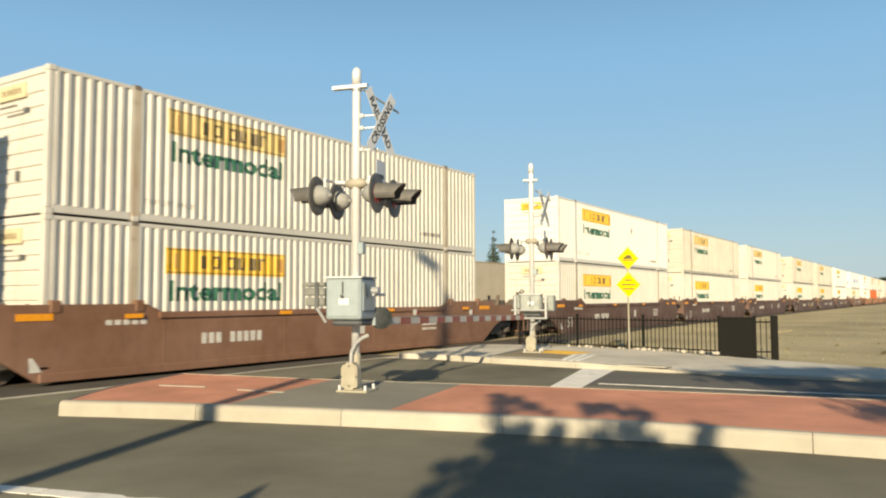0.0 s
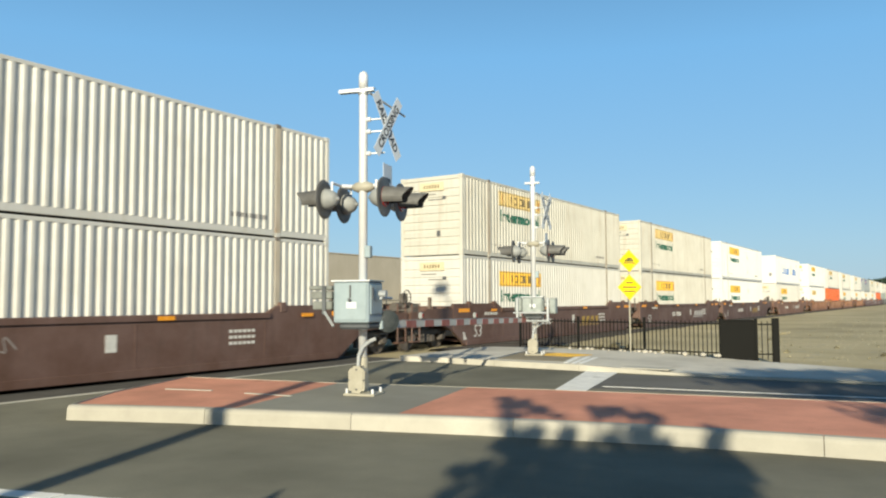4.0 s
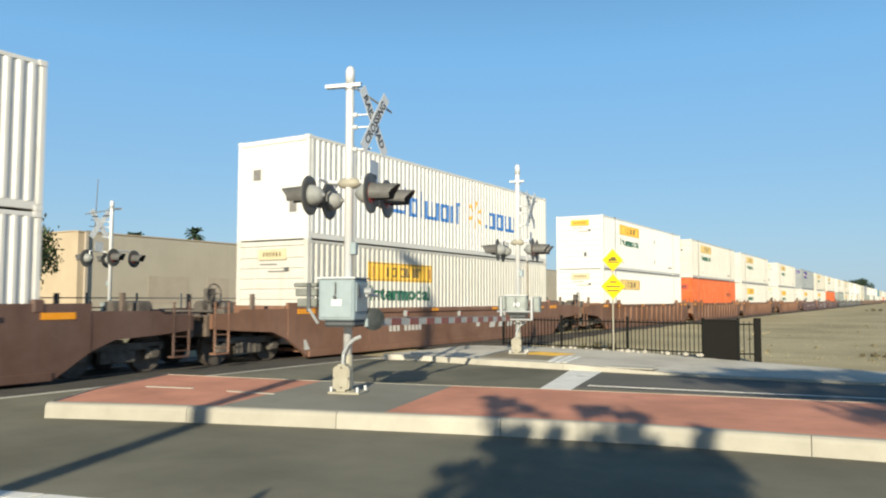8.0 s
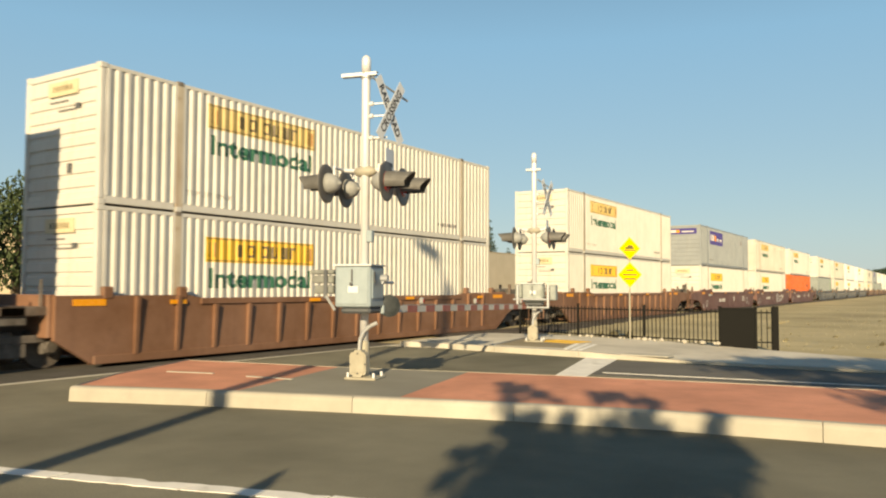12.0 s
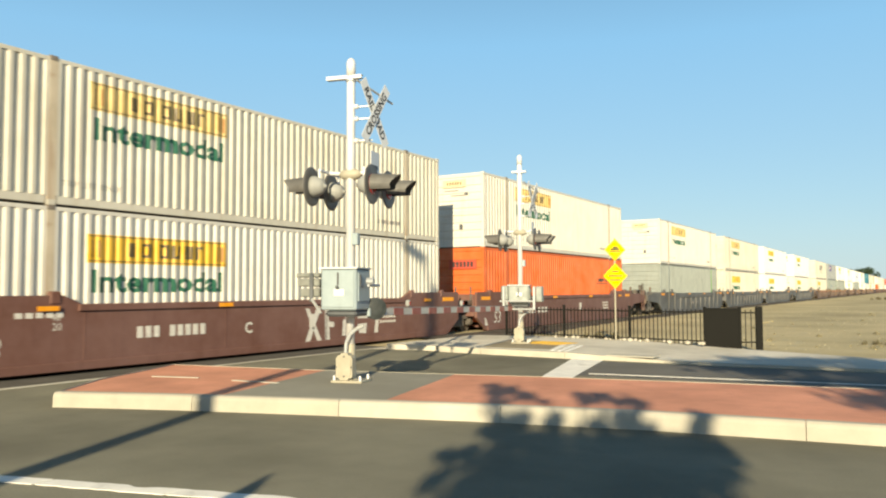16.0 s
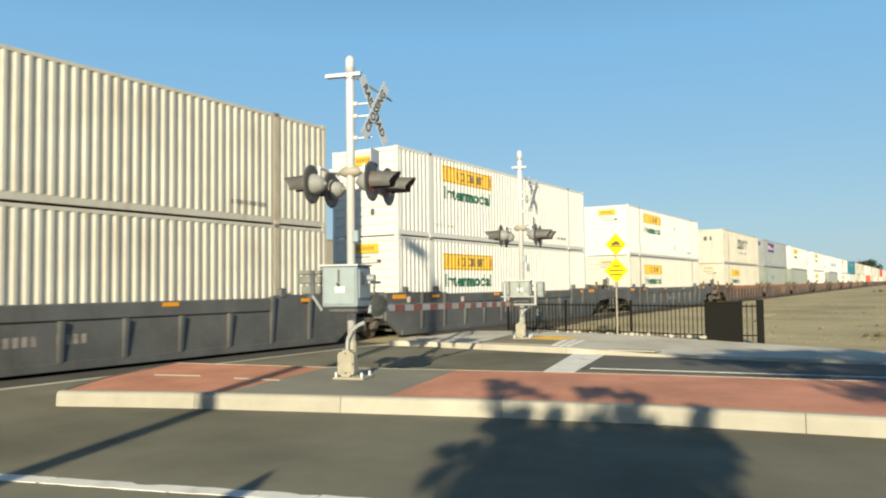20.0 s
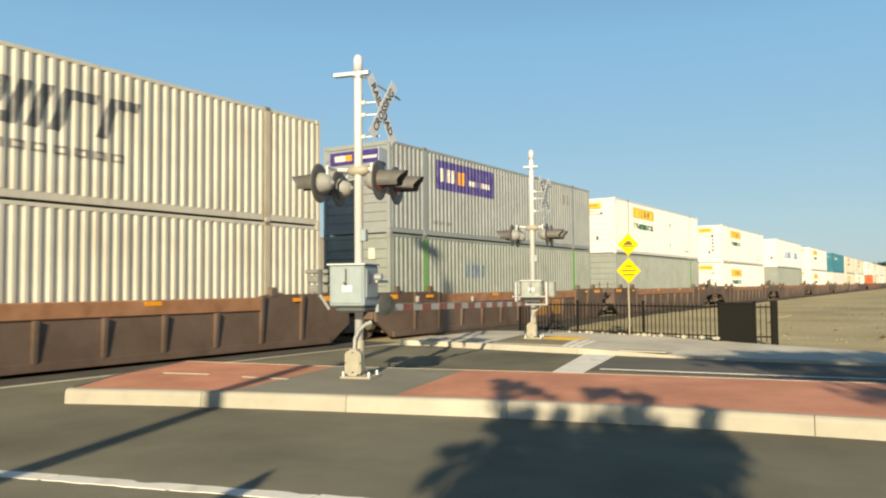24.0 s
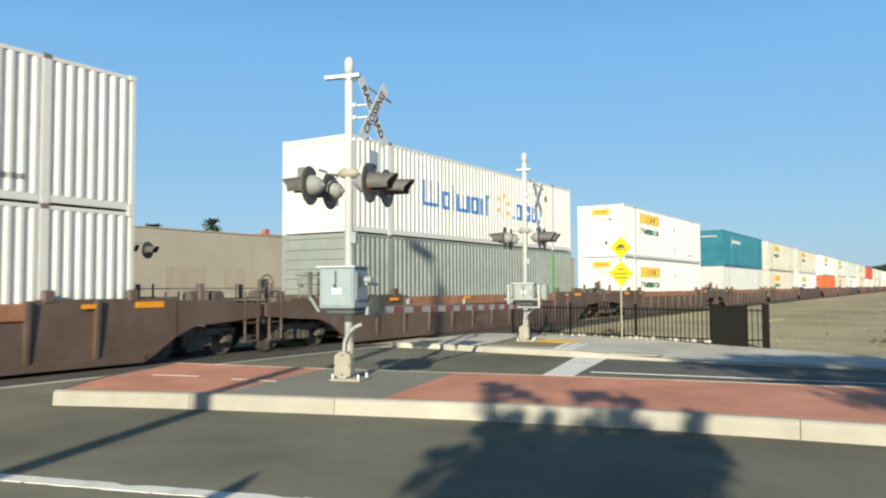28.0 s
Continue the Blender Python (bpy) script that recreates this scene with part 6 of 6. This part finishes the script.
LOBES = [across(u, z, r) for u, z, r in (
    (-1.16, 6.50, 0.10), (-1.04, 6.28, 0.16), (-0.86, 6.40, 0.13), (-0.64, 6.17, 0.15), (-0.40, 6.04, 0.09), (-0.95, 6.05, 0.10),
    (0.0, 6.22, 0.10), (0.24, 6.20, 0.14), (0.48, 6.10, 0.14), (0.66, 6.03, 0.08), (0.58, 5.86, 0.08), (0.10, 6.02, 0.07),
    (-1.02, 5.60, 0.08), (-0.86, 5.74, 0.15), (-0.64, 5.72, 0.12), (-0.30, 5.70, 0.13), (0.13, 5.66, 0.11), (0.44, 5.70, 0.13), (0.74, 5.58, 0.06),
    (1.14, 5.62, 0.09), (1.19, 5.76, 0.08), (-0.90, 5.45, 0.12), (-0.74, 5.40, 0.20), (-0.36, 5.36, 0.23), (0.09, 5.30, 0.25), (0.57, 5.32, 0.24),
    (0.98, 5.34, 0.19), (1.20, 5.36, 0.11), (1.24, 5.18, 0.10), (-1.22, 5.10, 0.10), (-1.04, 5.10, 0.12), (-1.18, 4.78, 0.12), (-1.02, 4.92, 0.09),
    (-0.80, 5.10, 0.14), (-0.64, 4.88, 0.25), (-0.22, 4.88, 0.33), (0.30, 4.88, 0.36), (0.78, 4.96, 0.30), (1.06, 5.0, 0.13),
    (-0.75, 4.50, 0.34), (0.0, 4.35, 0.5), (0.7, 4.3, 0.4), (-0.3, 3.8, 0.7), (0.5, 3.7, 0.6))]
tree("street_tree", "leafy street tree behind the viewer, shading the road", (17.53, -12.3, 0.0), 6.3, 0.11, LOBES, 66000, 0.062, 3,
     clumps_fine=ragged(LOBES, 31, 95, 0.05, 0.12, 0.161))
FAR_LOBES = [across(-2.8, 8.5, 0.28), across(-2.3, 8.42, 0.42), across(-1.6, 8.3, 0.5), across(-0.8, 8.2, 0.5), across(-2.0, 7.25, 0.25), across(-1.8, 8.6, 0.42), across(-1.1, 8.6, 0.5), across(-0.3, 8.55, 0.6), across(0.6, 8.35, 0.7), across(-1.5, 7.55, 0.36),
             across(-0.7, 7.45, 0.55), across(0.2, 7.6, 0.7), across(-1.7, 6.6, 0.34), across(-1.0, 6.75, 0.42), across(-0.1, 6.7, 0.75), across(0.9, 7.2, 1.0),
             across(1.5, 6.4, 1.1), across(0.6, 5.9, 0.9)]
tree("street_tree", "leafy street tree behind the viewer, shading the far lane", (22.6, -11.4, 0.0), 8.9, 0.17,
     FAR_LOBES, 15000, 0.085, 9, clumps_fine=ragged(FAR_LOBES, 33, 12, 0.14, 0.3))
tree("garden_tree", "dark leafy tree beside the building beyond the train", (-14.0, 10.9, -0.05), 5.9, 0.15,
     [(0, 0, 3.9, 1.3), (0.4, 1.2, 3.6, 0.9), (-0.3, -1.4, 3.8, 1.2), (0.2, 1.7, 3.0, 0.7), (0, 0.3, 4.9, 0.95), (0.1, 1.0, 4.6, 0.6), (0, -1.6, 2.6, 1.0), (0.1, 0.9, 2.6, 0.9), (0, -0.4, 2.2, 1.0), (0, -2.6, 3.6, 1.0)], 9000, 0.10, 11)
for k, (x, y, h, r, seed) in enumerate(((-45, 102.3, 12.2, 2.0, 21), (-47, 106.5, 9.2, 2.3, 22), (-46, 110.5, 8.2, 2.2, 23))):
    n = 7
    cl = [(0.0, 0.0, h * (0.28 + 0.7 * i / n), r * (1.05 - 0.92 * i / n)) for i in range(n + 1)]
    tree("conifer", "dark pointed conifer far beyond the train", (x, y, -0.05), h, 0.2, cl, 2600, 0.16, seed, M_CONIFER)


for k, (x, y) in enumerate(((13.1, 19.9), (13.9, 20.6), (9.2, 118.0), (6.5, 16.25))):
    w = tagged(empty("shrub", pose(x, y, -0.08 if y > 17 else 0.1)), "low dark weedy shrub on the dry dirt", "shrub")
    big = 3.0 if y > 100 else 1.0 if y > 17 else 1.4
    part("leaves", leaf_crown([(0, 0, 0.05 * big, 0.11 * big), (0.3 * big, 0.05, 0.05 * big, 0.10 * big), (-0.28 * big, 0, 0.04 * big, 0.08 * big)], 380, 0.03 * big, 80 + k, M_WEED), None, w)
    part("stem", tube((0, 0, -0.02), (0, 0, 0.12 * big), 0.012 * big, seg=5), M_BARK, w)
for k, (x, y, h) in enumerate(((-19, 505, 15.5), (-11, 500, 14.0), (-26, 520, 13.0), (9, 515, 13.0), (19, 498, 14.5), (30, 520, 16.0), (41, 505, 13.5))):
    cl = crown_clumps(50 + k, 9, 3.6, 3.6, h * 0.45, h * 0.82, 2.0, 3.2)
    tree("distant_tree", "dark rounded tree at the far end of the line", (x, y, -0.07), h, 0.4, cl, 1500, 0.55, 60 + k, M_CONIFER)


def palm(loc, h, seed):
    t = tagged(empty("palm_tree", pose(*loc)), "palm tree with a round shaggy head beyond the roofs", "palm tree")
    part("trunk", tube((0, 0, -0.1), (0.1, 0, h), 0.16, 0.12, 8), M_BARK, t)
    rng = random.Random(seed)
    for k in range(44):
        a, lift = rng.uniform(0, 6.283), rng.uniform(-0.9, 2.2)
        bm = bmesh.new()
        prev = None
        for i in range(6):
            f = i / 5
            rad = 1.15 * f / math.sqrt(1 + 0.35 * lift * lift)
            z = h + 0.1 + lift * rad - 0.75 * f * f
            w = 0.28 * math.sin(math.pi * (0.12 + 0.86 * f))
            c = Vector((0.1 + rad * math.cos(a), rad * math.sin(a), z))
            s = Vector((-math.sin(a), math.cos(a), 0)) * w
            cur = (bm.verts.new(c - s + Vector((0, 0, -0.08))), bm.verts.new(c + Vector((0, 0, 0.02))), bm.verts.new(c + s + Vector((0, 0, -0.08))))
            if prev:
                bm.faces.new((prev[0], prev[1], cur[1], cur[0]))
                bm.faces.new((prev[1], prev[2], cur[2], cur[1]))
            prev = cur
        part("frond", bm, M_CONIFER, t)
    return t


palm((-50, 51.6, -0.05), 8.1, 31)
palm((-50, 44.4, -0.05), 7.1, 32)


# ---------------------------------------------------------------- buildings beyond the train
def warehouse():
    b = tagged(empty("warehouse"), "low beige stucco warehouse with plain walls beyond the train", "building")
    X, Y, Z = -22.0, 19.9, 4.86
    part("wall", box(X - 0.3, X, Y, Y + 62, -0.1, Z), M_STUCCO2, b, "beige stucco long wall")
    part("wall", box(X - 18, X - 0.002, Y - 0.3, Y - 0.002, -0.1, Z + 0.02), M_STUCCO, b, "tan stucco end wall in the sun")
    part("wall", box(X - 18.3, X - 18, Y - 0.3, Y + 62, -0.1, Z), M_STUCCO2, b)
    part("roof", box(X - 18, X - 0.3, Y, Y + 62, Z - 0.6, Z - 0.45), M_STUCCO3, b)
    part("coping", box(X - 0.36, X + 0.05, Y - 0.34, Y + 62, Z, Z + 0.07, 0.01), M_STUCCO, b)
    part("coping", box(X - 18.3, X - 0.36, Y - 0.36, Y + 0.05, Z + 0.025, Z + 0.09, 0.01), M_STUCCO, b)
    part("downpipe", box(X + 0.01, X + 0.14, Y + 0.05, Y + 0.2, 0.0, Z), M_STUCCO3, b, "brown downpipe at the corner")
    for y0, y1 in ((Y + 4.0, Y + 6.8), (Y + 8.2, Y + 9.9), (Y + 16, Y + 19), (Y + 26, Y + 28)):
        part("painted_patch", box(X - 0.01, X + 0.012, y0, y1, 1.2, 2.75), M_STUCCO3, b, "brown overpainted patch")
    for i in range(5):
        part("wall_joint", box(X, X + 0.006, Y + 10.5 * (i + 1), Y + 10.5 * (i + 1) + 0.05, 0.0, Z), M_STUCCO3, b)
    h = tagged(empty("house"), "small house with a terracotta roof beyond the warehouse", "house")
    part("wall", box(-54, -50.5, 59, 63, -0.1, 7.3), M_STUCCO2, h)
    part("roof", box(-54.3, -50.2, 58.7, 63.3, 7.3, 7.75, 0.1), M_ROOFTILE, h, "terracotta tiled roof")
    part("chimney", box(-51.4, -50.8, 60.2, 60.9, 7.7, 8.4, 0.02), M_ROOFTILE, h)


warehouse()


def antenna():
    a = tagged(empty("antenna_mast", pose(-22.6, 20.9, 4.3)), "thin dark mast on the warehouse roof", "antenna")
    part("mast", tube((0, 0, 0), (0, 0.15, 3.5), 0.035, 0.02, 6), M_DGREY, a)
    for z, w in ((0.7, 0.45), (0.95, 0.3), (1.3, 0.22)):
        part("bar", tube((0, -w, z), (0, w, z), 0.02, seg=5), M_DGREY, a)
    part("footing", box(-0.15, 0.15, -0.15, 0.15, -0.1, 0.05), M_DGREY, a)


antenna()


def yard_fence():
    f = tagged(empty("yard_fence"), "low dark steel fence before the warehouse", "fence")
    for z in (1.5, 0.4):
        part("rail", box(-16.02, -15.98, 13.5, 46, z, z + 0.05), M_DGREY, f)
    for i in range(14):
        part("post", box(-16.04, -15.96, 13.5 + i * 2.5, 13.58 + i * 2.5, -0.1, 1.75, 0.01), M_DGREY, f)


yard_fence()


# ---------------------------------------------------------------- behind the viewer
def lamp_pole():
    p = tagged(empty("street_lamp", pose(12.75, -12.65, 0.0)), "grey steel street lamp behind the viewer", "street lamp")
    part("base", revolve([(0, 0.2), (0.3, 0.17), (0.35, 0.11)], (0, 0, 0), (0, 0, 1), 14), M_ALU, p)
    part("pole", revolve([(0.3, 0.135), (12.7, 0.105)], (0, 0, 0), (0, 0, 1), 14), M_ALU, p, "", True)
    part("arm", tube((0, 0, 12.6), (-0.3, -0.12, 13.3), 0.035, seg=8), M_ALU, p)
    part("lantern", box(-0.68, -0.16, -0.38, 0.02, 13.3, 13.6, 0.05), M_ALU, p)
    s = tagged(empty("road_sign", pose(13.05, -8.1, 0.0)), "small diamond road sign behind the viewer", "road sign")
    part("post", box(-0.025, 0.025, -0.025, 0.025, 0.0, 2.9, 0.004), M_ALU, s)
    part("plate", box(-0.21, 0.21, -0.004, 0.004, -0.21, 0.21, 0.0), M_SIGNY, s).matrix_basis = pose(0, -0.03, 2.65, 0, 45, 92)


lamp_pole()


def motions():
    times = (0.0, 4.0, 8.0, 12.0, 16.0, 20.0, 24.0, 28.0)
    for ob, x, y, z in TRAIN:
        walk(ob, [(t, pose(x, y - train_way(t), z)) for t in times])


motions()
